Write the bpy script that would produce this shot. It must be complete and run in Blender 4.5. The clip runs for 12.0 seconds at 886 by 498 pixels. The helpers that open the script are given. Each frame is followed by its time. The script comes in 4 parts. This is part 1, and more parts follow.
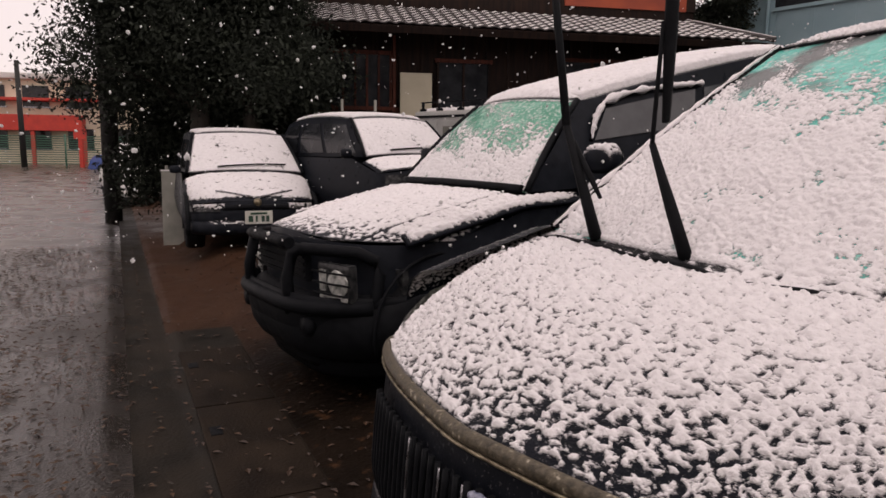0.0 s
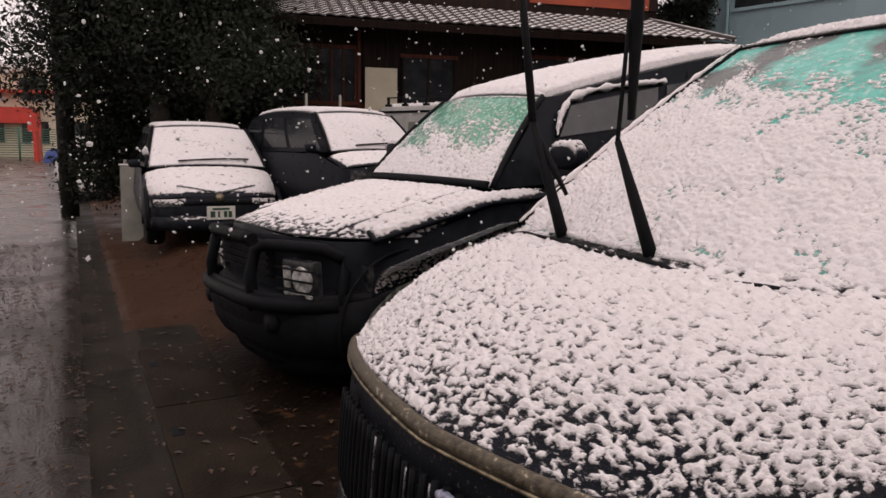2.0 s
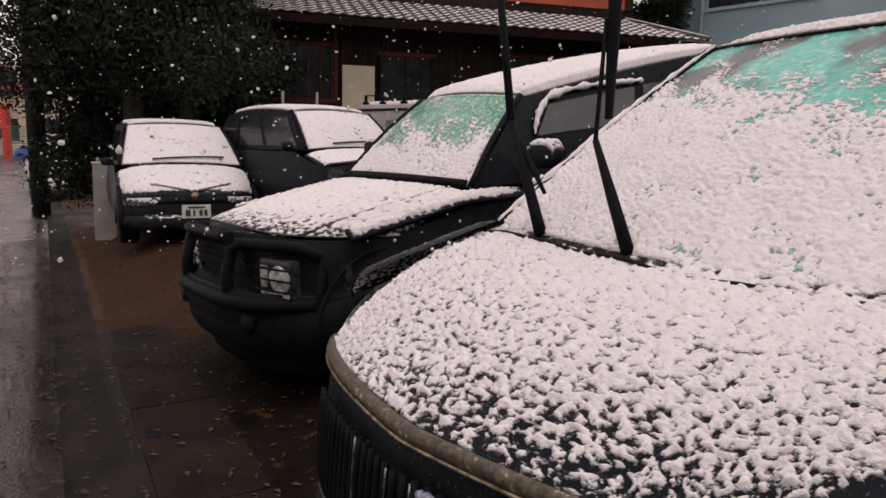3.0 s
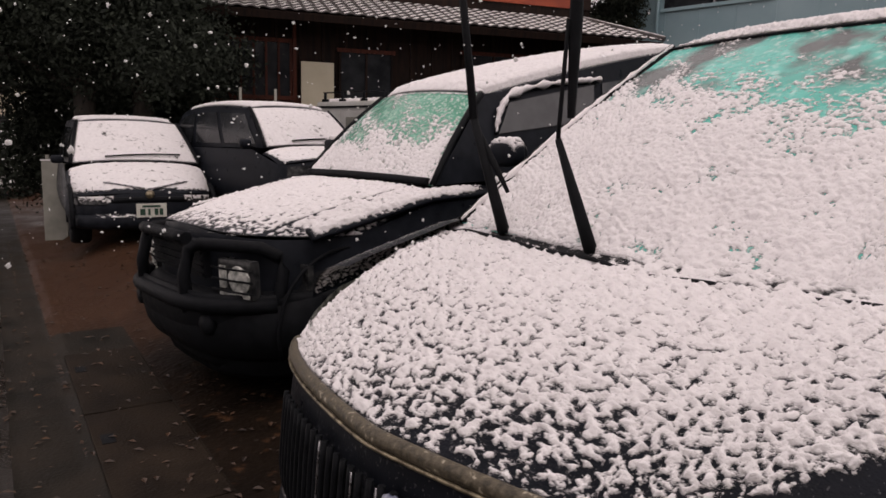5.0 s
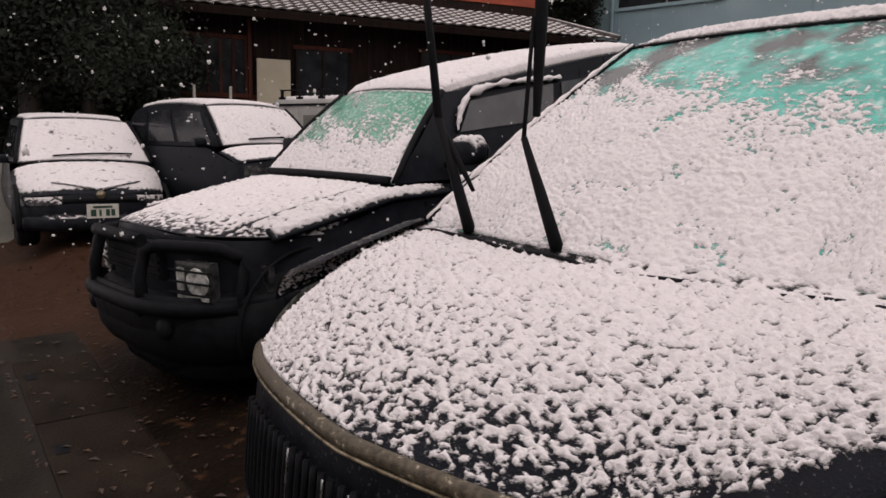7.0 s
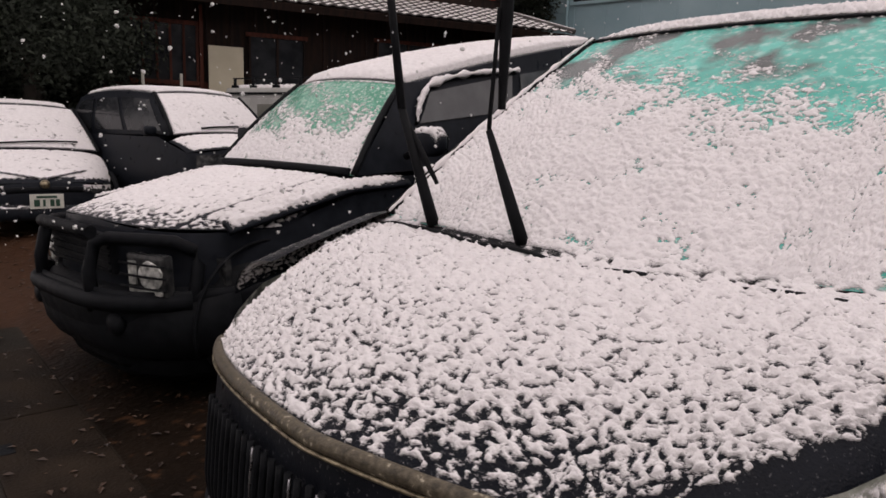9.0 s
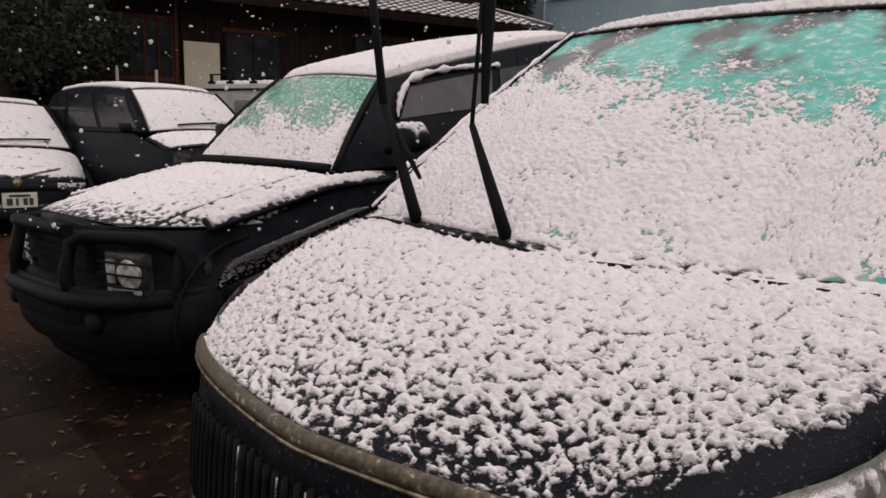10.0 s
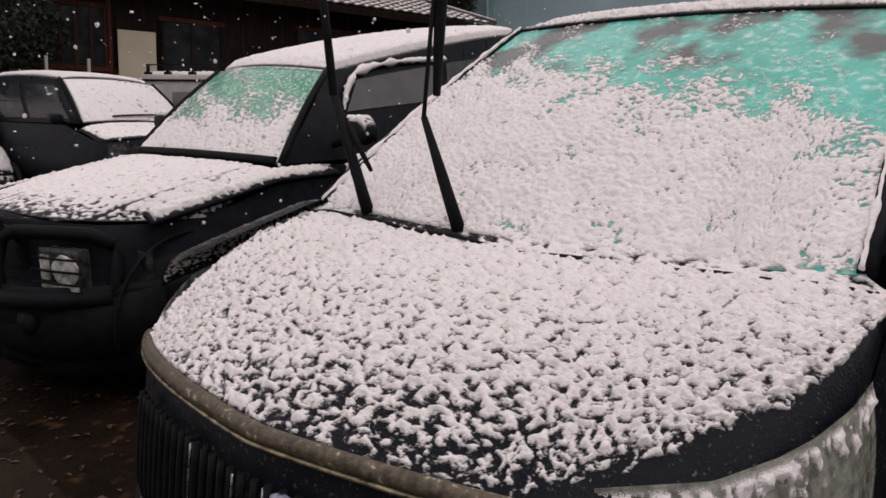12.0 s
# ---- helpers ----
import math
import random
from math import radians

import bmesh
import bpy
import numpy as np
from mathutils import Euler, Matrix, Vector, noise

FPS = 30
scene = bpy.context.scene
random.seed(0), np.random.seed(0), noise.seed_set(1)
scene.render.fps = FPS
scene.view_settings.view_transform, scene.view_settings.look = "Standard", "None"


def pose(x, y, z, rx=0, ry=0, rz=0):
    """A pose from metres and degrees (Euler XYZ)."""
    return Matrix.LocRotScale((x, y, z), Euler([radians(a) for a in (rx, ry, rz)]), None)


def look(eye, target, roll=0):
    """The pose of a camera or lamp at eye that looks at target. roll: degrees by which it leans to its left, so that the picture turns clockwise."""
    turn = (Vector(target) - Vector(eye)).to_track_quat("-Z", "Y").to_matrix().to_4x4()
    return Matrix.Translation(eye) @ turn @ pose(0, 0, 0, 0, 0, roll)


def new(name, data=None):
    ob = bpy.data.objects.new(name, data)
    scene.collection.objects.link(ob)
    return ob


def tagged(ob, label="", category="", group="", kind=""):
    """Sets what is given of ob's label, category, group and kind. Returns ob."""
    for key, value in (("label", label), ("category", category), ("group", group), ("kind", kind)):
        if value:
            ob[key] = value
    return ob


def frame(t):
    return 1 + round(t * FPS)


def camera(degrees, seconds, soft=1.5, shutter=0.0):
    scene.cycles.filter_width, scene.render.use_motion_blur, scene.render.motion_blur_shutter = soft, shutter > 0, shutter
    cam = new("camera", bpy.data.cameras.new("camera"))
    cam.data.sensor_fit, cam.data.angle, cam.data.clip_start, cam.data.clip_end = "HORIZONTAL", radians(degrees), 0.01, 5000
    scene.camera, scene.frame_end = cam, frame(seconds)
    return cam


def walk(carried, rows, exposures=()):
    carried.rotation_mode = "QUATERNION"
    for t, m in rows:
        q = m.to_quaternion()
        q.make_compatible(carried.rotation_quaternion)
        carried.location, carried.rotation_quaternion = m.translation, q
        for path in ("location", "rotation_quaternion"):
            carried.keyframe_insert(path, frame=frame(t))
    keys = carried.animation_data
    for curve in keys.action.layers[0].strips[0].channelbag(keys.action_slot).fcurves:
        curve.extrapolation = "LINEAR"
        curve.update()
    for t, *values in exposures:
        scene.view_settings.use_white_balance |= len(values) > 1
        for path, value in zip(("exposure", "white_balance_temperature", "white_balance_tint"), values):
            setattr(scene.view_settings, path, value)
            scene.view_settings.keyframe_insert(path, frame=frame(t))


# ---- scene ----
PATH = [
    (0, (-0.007, 0.008, 1.477), (-0.022, 1.989, 1.197), 0.7),
    (0.5, (-0.008, 0.013, 1.476), (0.004, 1.994, 1.194), 0.7),
    (1, (-0.009, 0.017, 1.476), (0.030, 1.996, 1.191), 0.8),
    (1.5, (-0.010, 0.020, 1.476), (0.055, 1.999, 1.189), 0.9),
    (2, (-0.011, 0.024, 1.477), (0.073, 2.001, 1.187), 1.1),
    (2.5, (-0.013, 0.027, 1.478), (0.099, 2.002, 1.185), 1.1),
    (3, (-0.014, 0.030, 1.479), (0.133, 2.002, 1.185), 1.2),
    (5, (-0.022, 0.047, 1.483), (0.236, 2.008, 1.184), 1.3),
    (5.5, (-0.025, 0.054, 1.483), (0.256, 2.011, 1.184), 1.3),
    (6, (-0.032, 0.060, 1.484), (0.271, 2.014, 1.184), 1.2),
    (6.5, (-0.038, 0.067, 1.485), (0.302, 2.015, 1.184), 1.2),
    (7, (-0.044, 0.075, 1.485), (0.330, 2.016, 1.183), 1.2),
    (9, (-0.070, 0.104, 1.487), (0.429, 2.013, 1.164), 1.8),
    (9.5, (-0.077, 0.109, 1.485), (0.450, 2.011, 1.157), 1.6),
    (10, (-0.083, 0.113, 1.483), (0.472, 2.005, 1.150), 1.5),
    (10.5, (-0.090, 0.118, 1.482), (0.497, 2.000, 1.144), 1.4),
    (11, (-0.097, 0.121, 1.477), (0.525, 1.991, 1.137), 1.3),
    (11.5, (-0.104, 0.121, 1.474), (0.555, 1.979, 1.133), 1.5),
    (12, (-0.110, 0.122, 1.473), (0.597, 1.962, 1.131), 2.0),
]
cam = camera(64.5, 12.0, soft=1.6)
walk(cam, [(t, look(eye, target, roll)) for t, eye, target, roll in PATH],
     exposures=[(0.0, 0.03, 7300, 21), (12.0, 0.0, 7000, 17)])

# ---- light: an overcast, snowing afternoon ----
world = bpy.data.worlds.new("overcast")
scene.world = world
world.use_nodes = True
wn, wl = world.node_tree.nodes, world.node_tree.links
sky = wn.new("ShaderNodeTexSky")
sky.sky_type = "NISHITA"
sky.sun_disc = False
sky.sun_elevation, sky.sun_rotation = radians(38), radians(200)
cloud = wn.new("ShaderNodeMix")
cloud.data_type = "RGBA"
cloud.inputs["Factor"].default_value = 0.9
cloud.inputs["B"].default_value = (7.6, 7.3, 7.5, 1)
wl.new(sky.outputs[0], cloud.inputs["A"])
wl.new(cloud.outputs["Result"], wn["Background"].inputs["Color"])
wn["Background"].inputs["Strength"].default_value = 0.12
sun = new("sun", bpy.data.lights.new("sun", "SUN"))
sun.data.energy, sun.data.angle, sun.data.color = 0.6, radians(25), (1.0, 0.96, 0.93)
sun.matrix_world = look((0, 0, 20), (-4, 8, 0))


# ---- materials ----
def tree_of(name):
    m = bpy.data.materials.new(name)
    m.use_nodes = True
    return m, m.node_tree.nodes, m.node_tree.links, m.node_tree.nodes["Principled BSDF"]


def surface(name, a, b, scale=6.0, rough=(0.4, 0.7), bump=0.2, fine=60.0, metal=0.0, spec=0.5, stretch=(1, 1, 1),
            speck=None, speck_at=0.6, speck_scale=20.0, vary=0.0, speck_soft=0.06):
    """Two colours mixed by coarse noise, fine grain as relief, gloss that varies, and an optional third colour in specks."""
    m, n, l, p = tree_of(name)
    co = n.new("ShaderNodeTexCoord")
    mp = n.new("ShaderNodeMapping")
    mp.inputs["Scale"].default_value = stretch
    l.new(co.outputs["Object"], mp.inputs["Vector"])
    big = n.new("ShaderNodeTexNoise")
    big.inputs["Scale"].default_value, big.inputs["Detail"].default_value = scale, 6
    sm = n.new("ShaderNodeTexNoise")
    sm.inputs["Scale"].default_value, sm.inputs["Detail"].default_value = fine, 3
    for t in (big, sm):
        l.new(mp.outputs[0], t.inputs["Vector"])
    ramp = n.new("ShaderNodeValToRGB")
    ramp.color_ramp.elements[0].position, ramp.color_ramp.elements[1].position = 0.35, 0.68
    ramp.color_ramp.elements[0].color, ramp.color_ramp.elements[1].color = (*a, 1), (*b, 1)
    l.new(big.outputs["Fac"], ramp.inputs["Fac"])
    out = ramp.outputs["Color"]
    if vary:
        oi, hs, mr = n.new("ShaderNodeObjectInfo"), n.new("ShaderNodeHueSaturation"), n.new("ShaderNodeMapRange")
        mr.inputs["To Min"].default_value, mr.inputs["To Max"].default_value = 1 - vary, 1 + vary
        l.new(oi.outputs["Random"], mr.inputs["Value"])
        l.new(mr.outputs["Result"], hs.inputs["Value"])
        l.new(out, hs.inputs["Color"])
        out = hs.outputs["Color"]
    if speck:
        sn, sr, mx = n.new("ShaderNodeTexNoise"), n.new("ShaderNodeValToRGB"), n.new("ShaderNodeMix")
        sn.inputs["Scale"].default_value, sn.inputs["Detail"].default_value = speck_scale, 5
        l.new(mp.outputs[0], sn.inputs["Vector"])
        sr.color_ramp.elements[0].position, sr.color_ramp.elements[1].position = speck_at, speck_at + speck_soft
        l.new(sn.outputs["Fac"], sr.inputs["Fac"])
        mx.data_type = "RGBA"
        mx.inputs["B"].default_value = (*speck, 1)
        l.new(sr.outputs["Color"], mx.inputs["Factor"])
        l.new(out, mx.inputs["A"])
        out = mx.outputs["Result"]
    l.new(out, p.inputs["Base Color"])
    rr = n.new("ShaderNodeMapRange")
    rr.inputs["From Min"].default_value, rr.inputs["From Max"].default_value = 0.3, 0.7
    rr.inputs["To Min"].default_value, rr.inputs["To Max"].default_value = rough
    l.new(big.outputs["Fac"], rr.inputs["Value"])
    l.new(rr.outputs["Result"], p.inputs["Roughness"])
    p.inputs["Metallic"].default_value, p.inputs["Specular IOR Level"].default_value = metal, spec
    if bump:
        bp = n.new("ShaderNodeBump")
        bp.inputs["Strength"].default_value, bp.inputs["Distance"].default_value = bump, 0.01
        l.new(sm.outputs["Fac"], bp.inputs["Height"])
        l.new(bp.outputs[0], p.inputs["Normal"])
    return m


SNOW = surface("snow", (0.80, 0.78, 0.79), (0.875, 0.855, 0.865), 25, (0.6, 0.8), 0.6, 170, spec=0.2)


def thin_out(m):
    """Thin snow lets the surface below show through: cover is its share, broken by fine grains."""
    n, l = m.node_tree.nodes, m.node_tree.links
    at, nz, add, mr, clear, mix = (n.new(k) for k in ("ShaderNodeAttribute", "ShaderNodeTexNoise", "ShaderNodeMath", "ShaderNodeMapRange", "ShaderNodeBsdfTransparent", "ShaderNodeMixShader"))
    at.attribute_name = "cover"
    nz.inputs["Scale"].default_value, nz.inputs["Detail"].default_value = 200.0, 4
    add.operation = "MULTIPLY_ADD"
    l.new(nz.outputs["Fac"], add.inputs[0])
    add.inputs[1].default_value = 1.4
    l.new(at.outputs["Fac"], add.inputs[2])
    mr.inputs["From Min"].default_value, mr.inputs["From Max"].default_value = 0.82, 1.42
    l.new(add.outputs[0], mr.inputs["Value"])
    l.new(mr.outputs["Result"], mix.inputs["Fac"])
    l.new(clear.outputs[0], mix.inputs[1])
    l.new(n["Principled BSDF"].outputs[0], mix.inputs[2])
    l.new(mix.outputs[0], n["Material Output"].inputs["Surface"])
    return m


SNOW_LAYER = thin_out(surface("thinning_snow", (0.80, 0.78, 0.79), (0.875, 0.855, 0.865), 25, (0.6, 0.8), 0.5, 190, spec=0.2))
PAINT = surface("black_paint", (0.006, 0.0075, 0.011), (0.011, 0.013, 0.018), 14, (0.25, 0.5), 0.08, 180, spec=0.12,
                speck=(0.22, 0.22, 0.23), speck_at=0.60, speck_scale=95, speck_soft=0.25)
FROSTED = surface("frost_dusted_paint", (0.006, 0.0075, 0.011), (0.011, 0.013, 0.018), 14, (0.25, 0.5), 0.3, 150, spec=0.06,
                  speck=(0.22, 0.22, 0.23), speck_at=0.63, speck_scale=130, speck_soft=0.22)
PAINT_DARK = surface("dark_paint", (0.011, 0.013, 0.017), (0.018, 0.021, 0.027), 10, (0.25, 0.5), 0.05, 150, spec=0.07)
PLASTIC = surface("black_plastic", (0.007, 0.008, 0.0095), (0.012, 0.0132, 0.0155), 20, (0.4, 0.65), 0.2, 250, spec=0.06)
RUBBER = surface("rubber", (0.007, 0.008, 0.009), (0.013, 0.014, 0.016), 20, (0.6, 0.85), 0.2, 200, spec=0.1)
CHROME = surface("dull_chrome", (0.16, 0.16, 0.17), (0.4, 0.4, 0.42), 30, (0.15, 0.4), 0.1, 200, metal=0.9)
TRIM = surface("weathered_trim", (0.050, 0.042, 0.029), (0.145, 0.122, 0.085), 60, (0.35, 0.6), 0.3, 160, spec=0.3,
               speck=(0.40, 0.36, 0.28), speck_at=0.62, speck_scale=60)
BEAD = surface("pale_gold_bead", (0.10, 0.08, 0.05), (0.42, 0.36, 0.24), 40, (0.25, 0.45), 0.2, 120, metal=0.5)
DARKGLASS = surface("dark_window_glass", (0.014, 0.016, 0.019), (0.030, 0.033, 0.037), 5, (0.05, 0.16), 0.0, 60, spec=0.3)
# the sky's reflection on the side windows is put into this grey
SIDEGLASS = surface("sky_grey_side_glass", (0.050, 0.054, 0.058), (0.075, 0.079, 0.083), 5, (0.06, 0.18), 0.0, 60, spec=0.5)
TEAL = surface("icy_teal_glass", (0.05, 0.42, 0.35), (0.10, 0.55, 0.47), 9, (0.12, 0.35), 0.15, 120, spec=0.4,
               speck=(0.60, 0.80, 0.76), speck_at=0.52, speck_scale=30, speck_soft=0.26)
GREENGLASS = surface("icy_green_glass", (0.07, 0.30, 0.20), (0.14, 0.42, 0.31), 9, (0.12, 0.35), 0.15, 120, spec=0.4,
                     speck=(0.55, 0.66, 0.62), speck_at=0.50, speck_scale=55, speck_soft=0.2)
LENS = surface("wet_lamp_lens", (0.13, 0.14, 0.12), (0.38, 0.40, 0.35), 28, (0.08, 0.25), 0.25, 90, spec=0.6)
REFLECTOR = surface("bright_lamp_reflector", (0.2, 0.21, 0.2), (0.75, 0.76, 0.72), 24, (0.1, 0.3), 0.3, 60)
DARKLENS = surface("dark_lamp_lens", (0.015, 0.016, 0.018), (0.06, 0.062, 0.062), 20, (0.1, 0.3), 0.2, 60, spec=0.3)
PLATE = surface("plate_enamel", (0.60, 0.60, 0.54), (0.70, 0.70, 0.64), 12, (0.35, 0.5), 0.05)
PLATE_INK = surface("plate_ink", (0.02, 0.06, 0.04), (0.03, 0.08, 0.05), 12, (0.4, 0.5), 0.0)
GLINT_BADGE = surface("pale_blue_glint", (0.05, 0.06, 0.12), (0.40, 0.42, 0.52), 40, (0.2, 0.4), 0.2, 150)
WHITEPAINT = surface("white_paint", (0.48, 0.48, 0.46), (0.60, 0.60, 0.58), 4, (0.3, 0.5), 0.05)
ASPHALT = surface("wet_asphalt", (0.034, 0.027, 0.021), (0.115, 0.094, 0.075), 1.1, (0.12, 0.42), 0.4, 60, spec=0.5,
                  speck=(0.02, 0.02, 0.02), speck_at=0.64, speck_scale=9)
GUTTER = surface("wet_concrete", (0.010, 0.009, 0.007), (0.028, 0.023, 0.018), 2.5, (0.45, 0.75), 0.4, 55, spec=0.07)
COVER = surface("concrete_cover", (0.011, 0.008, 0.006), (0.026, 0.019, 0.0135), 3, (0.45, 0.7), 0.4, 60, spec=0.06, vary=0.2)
EARTH = surface("wet_brown_earth", (0.005, 0.0038, 0.003), (0.018, 0.0115, 0.0075), 1.3, (0.3, 0.7), 0.8, 26,
                speck=(0.085, 0.042, 0.022), speck_at=0.60, speck_scale=9, spec=0.05, speck_soft=0.18)
IRON = surface("rusty_iron", (0.015, 0.014, 0.013), (0.04, 0.03, 0.025), 12, (0.5, 0.7), 0.3, 100)
BARK = surface("dark_bark", (0.018, 0.014, 0.011), (0.045, 0.036, 0.028), 8, (0.7, 0.9), 0.8, 30)
LEAF = surface("evergreen_leaf", (0.018, 0.022, 0.018), (0.036, 0.044, 0.032), 3, (0.5, 0.75), 0.1, 40, spec=0.1)
POLEMAT = surface("grey_pole", (0.010, 0.010, 0.010), (0.022, 0.021, 0.020), 5, (0.6, 0.8), 0.4, 80)
SHEET = surface("cream_sheet", (0.52, 0.47, 0.34), (0.60, 0.55, 0.42), 3, (0.5, 0.7), 0.1)
CABINET = surface("grey_board", (0.20, 0.20, 0.175), (0.29, 0.285, 0.25), 5, (0.5, 0.7), 0.15)
SIDING = surface("dark_wood", (0.014, 0.010, 0.009), (0.030, 0.018, 0.014), 3, (0.55, 0.8), 0.4, 40, stretch=(6, 6, 0.6), vary=0.25, spec=0.1)
REDWOOD = surface("red_brown_wood", (0.045, 0.014, 0.009), (0.085, 0.026, 0.016), 3, (0.5, 0.75), 0.4, 40, stretch=(6, 6, 0.6), vary=0.25, spec=0.15)
TILE = surface("snowy_roof_tile", (0.045, 0.040, 0.040), (0.085, 0.075, 0.072), 6, (0.4, 0.7), 0.2, 60, vary=0.2)


def dust_with_snow(m, low=0.80, high=0.90):
    """Snow lies where the surface faces up, broken by noise."""
    n, l = m.node_tree.nodes, m.node_tree.links
    p = n["Principled BSDF"]
    was = p.inputs["Base Color"].links[0].from_socket
    geo, sep, nz, add, mr, mx = (n.new(k) for k in ("ShaderNodeNewGeometry", "ShaderNodeSeparateXYZ", "ShaderNodeTexNoise", "ShaderNodeMath", "ShaderNodeMapRange", "ShaderNodeMix"))
    l.new(geo.outputs["True Normal"], sep.inputs[0])
    nz.inputs["Scale"].default_value, nz.inputs["Detail"].default_value = 9.0, 4
    l.new(geo.outputs["Position"], nz.inputs["Vector"])
    add.operation = "MULTIPLY_ADD"
    l.new(nz.outputs["Fac"], add.inputs[0])
    add.inputs[1].default_value = 0.22
    l.new(sep.outputs["Z"], add.inputs[2])
    mr.inputs["From Min"].default_value, mr.inputs["From Max"].default_value = low + 0.11, high + 0.11
    l.new(add.outputs[0], mr.inputs["Value"])
    mx.data_type = "RGBA"
    l.new(mr.outputs["Result"], mx.inputs["Factor"])
    l.new(was, mx.inputs["A"])
    mx.inputs["B"].default_value = (0.74, 0.72, 0.71, 1)
    l.new(mx.outputs["Result"], p.inputs["Base Color"])


dust_with_snow(TILE)


def dim_top(m, z0, z1, tone):
    """A grey tint towards the top of a windscreen, the cabin's dimness put into it, broken by noise."""
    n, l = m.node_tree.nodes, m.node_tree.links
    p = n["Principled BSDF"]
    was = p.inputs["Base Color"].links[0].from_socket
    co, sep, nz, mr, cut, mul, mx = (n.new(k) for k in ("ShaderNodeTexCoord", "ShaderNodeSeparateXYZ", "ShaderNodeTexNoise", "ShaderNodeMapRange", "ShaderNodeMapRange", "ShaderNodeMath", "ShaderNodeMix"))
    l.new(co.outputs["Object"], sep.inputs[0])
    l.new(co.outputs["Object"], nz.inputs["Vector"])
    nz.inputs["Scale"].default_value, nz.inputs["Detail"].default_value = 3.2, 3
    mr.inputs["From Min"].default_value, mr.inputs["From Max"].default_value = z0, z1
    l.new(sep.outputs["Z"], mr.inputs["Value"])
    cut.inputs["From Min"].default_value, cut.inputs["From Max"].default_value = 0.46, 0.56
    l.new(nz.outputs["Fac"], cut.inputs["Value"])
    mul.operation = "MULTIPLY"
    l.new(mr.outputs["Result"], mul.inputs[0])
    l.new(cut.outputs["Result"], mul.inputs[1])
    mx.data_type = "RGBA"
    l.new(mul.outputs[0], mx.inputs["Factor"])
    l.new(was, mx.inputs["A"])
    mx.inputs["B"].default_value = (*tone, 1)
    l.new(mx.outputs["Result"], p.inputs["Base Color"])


def tone_edge(m, p0, p1, tone, axis="X", most=1.0):
    """Mixes towards tone along one axis with a wandering edge: dark wet by the gutter, browner earth farther along."""
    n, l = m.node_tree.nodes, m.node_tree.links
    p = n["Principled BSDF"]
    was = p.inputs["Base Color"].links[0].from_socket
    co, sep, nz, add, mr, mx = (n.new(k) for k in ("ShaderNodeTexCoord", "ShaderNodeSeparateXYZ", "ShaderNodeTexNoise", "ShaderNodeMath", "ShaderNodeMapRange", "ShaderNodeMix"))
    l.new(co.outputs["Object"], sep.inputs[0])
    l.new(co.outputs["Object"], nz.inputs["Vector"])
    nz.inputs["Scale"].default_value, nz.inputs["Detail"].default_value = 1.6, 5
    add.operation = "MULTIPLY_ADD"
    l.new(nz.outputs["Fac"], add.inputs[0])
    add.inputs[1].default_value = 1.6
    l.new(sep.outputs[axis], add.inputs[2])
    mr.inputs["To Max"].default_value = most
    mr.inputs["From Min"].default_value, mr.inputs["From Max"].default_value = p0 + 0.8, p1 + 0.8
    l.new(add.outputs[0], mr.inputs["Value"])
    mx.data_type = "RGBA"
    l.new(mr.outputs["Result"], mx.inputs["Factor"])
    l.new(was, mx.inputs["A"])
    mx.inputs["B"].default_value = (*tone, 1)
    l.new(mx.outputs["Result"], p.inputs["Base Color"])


tone_edge(ASPHALT, -1.9, -0.5, (0.020, 0.016, 0.013))
tone_edge(EARTH, 4.3, 6.3, (0.070, 0.034, 0.020), "Y", 0.6)
dim_top(TEAL, 1.58, 1.66, (0.07, 0.085, 0.085))
FLAKE, fn_, fl_, fp_ = tree_of("snowflake")
fp_.inputs["Base Color"].default_value = (0.9, 0.9, 0.9, 1)
fp_.inputs["Roughness"].default_value, fp_.inputs["Specular IOR Level"].default_value = 0.8, 0.1
thin, both = fn_.new("ShaderNodeBsdfTranslucent"), fn_.new("ShaderNodeMixShader")
thin.inputs["Color"].default_value = (0.95, 0.95, 0.95, 1)
both.inputs["Fac"].default_value = 0.6
fl_.new(fp_.outputs[0], both.inputs[1])
fl_.new(thin.outputs[0], both.inputs[2])
fl_.new(both.outputs[0], fn_["Material Output"].inputs["Surface"])
REDWALL = surface("red_orange_wall", (0.26, 0.045, 0.022), (0.40, 0.08, 0.035), 2, (0.6, 0.8), 0.2, 30)
BLUEWALL = surface("blue_grey_metal", (0.24, 0.37, 0.41), (0.31, 0.44, 0.48), 1.2, (0.35, 0.6), 0.1, 40)
CREAMWALL = surface("cream_render", (0.66, 0.58, 0.43), (0.78, 0.70, 0.55), 1, (0.7, 0.9), 0.2, 30)
PALEROOF = surface("pale_roof", (0.55, 0.50, 0.48), (0.72, 0.68, 0.66), 2, (0.6, 0.8), 0.2)
REDPAINT = surface("red_paint", (0.45, 0.03, 0.02), (0.58, 0.05, 0.03), 3, (0.4, 0.6), 0.1)
GREENNET = surface("green_mesh_fence", (0.03, 0.12, 0.08), (0.06, 0.18, 0.12), 6, (0.5, 0.7), 0.2)
BLUETARP = surface("blue_tarpaulin", (0.01, 0.035, 0.16), (0.02, 0.06, 0.24), 6, (0.35, 0.6), 0.5, 25)
PLAINWALL = surface("dim_render", (0.09, 0.08, 0.075), (0.15, 0.14, 0.13), 1, (0.7, 0.9), 0.2, 20)
DEADLEAF = surface("dead_leaf", (0.008, 0.006, 0.004), (0.09, 0.042, 0.016), 20, (0.5, 0.8), 0.1, vary=0.3)

LOTLEAF = surface("tan_leaf", (0.012, 0.007, 0.005), (0.085, 0.042, 0.021), 20, (0.4, 0.8), 0.1, 60)


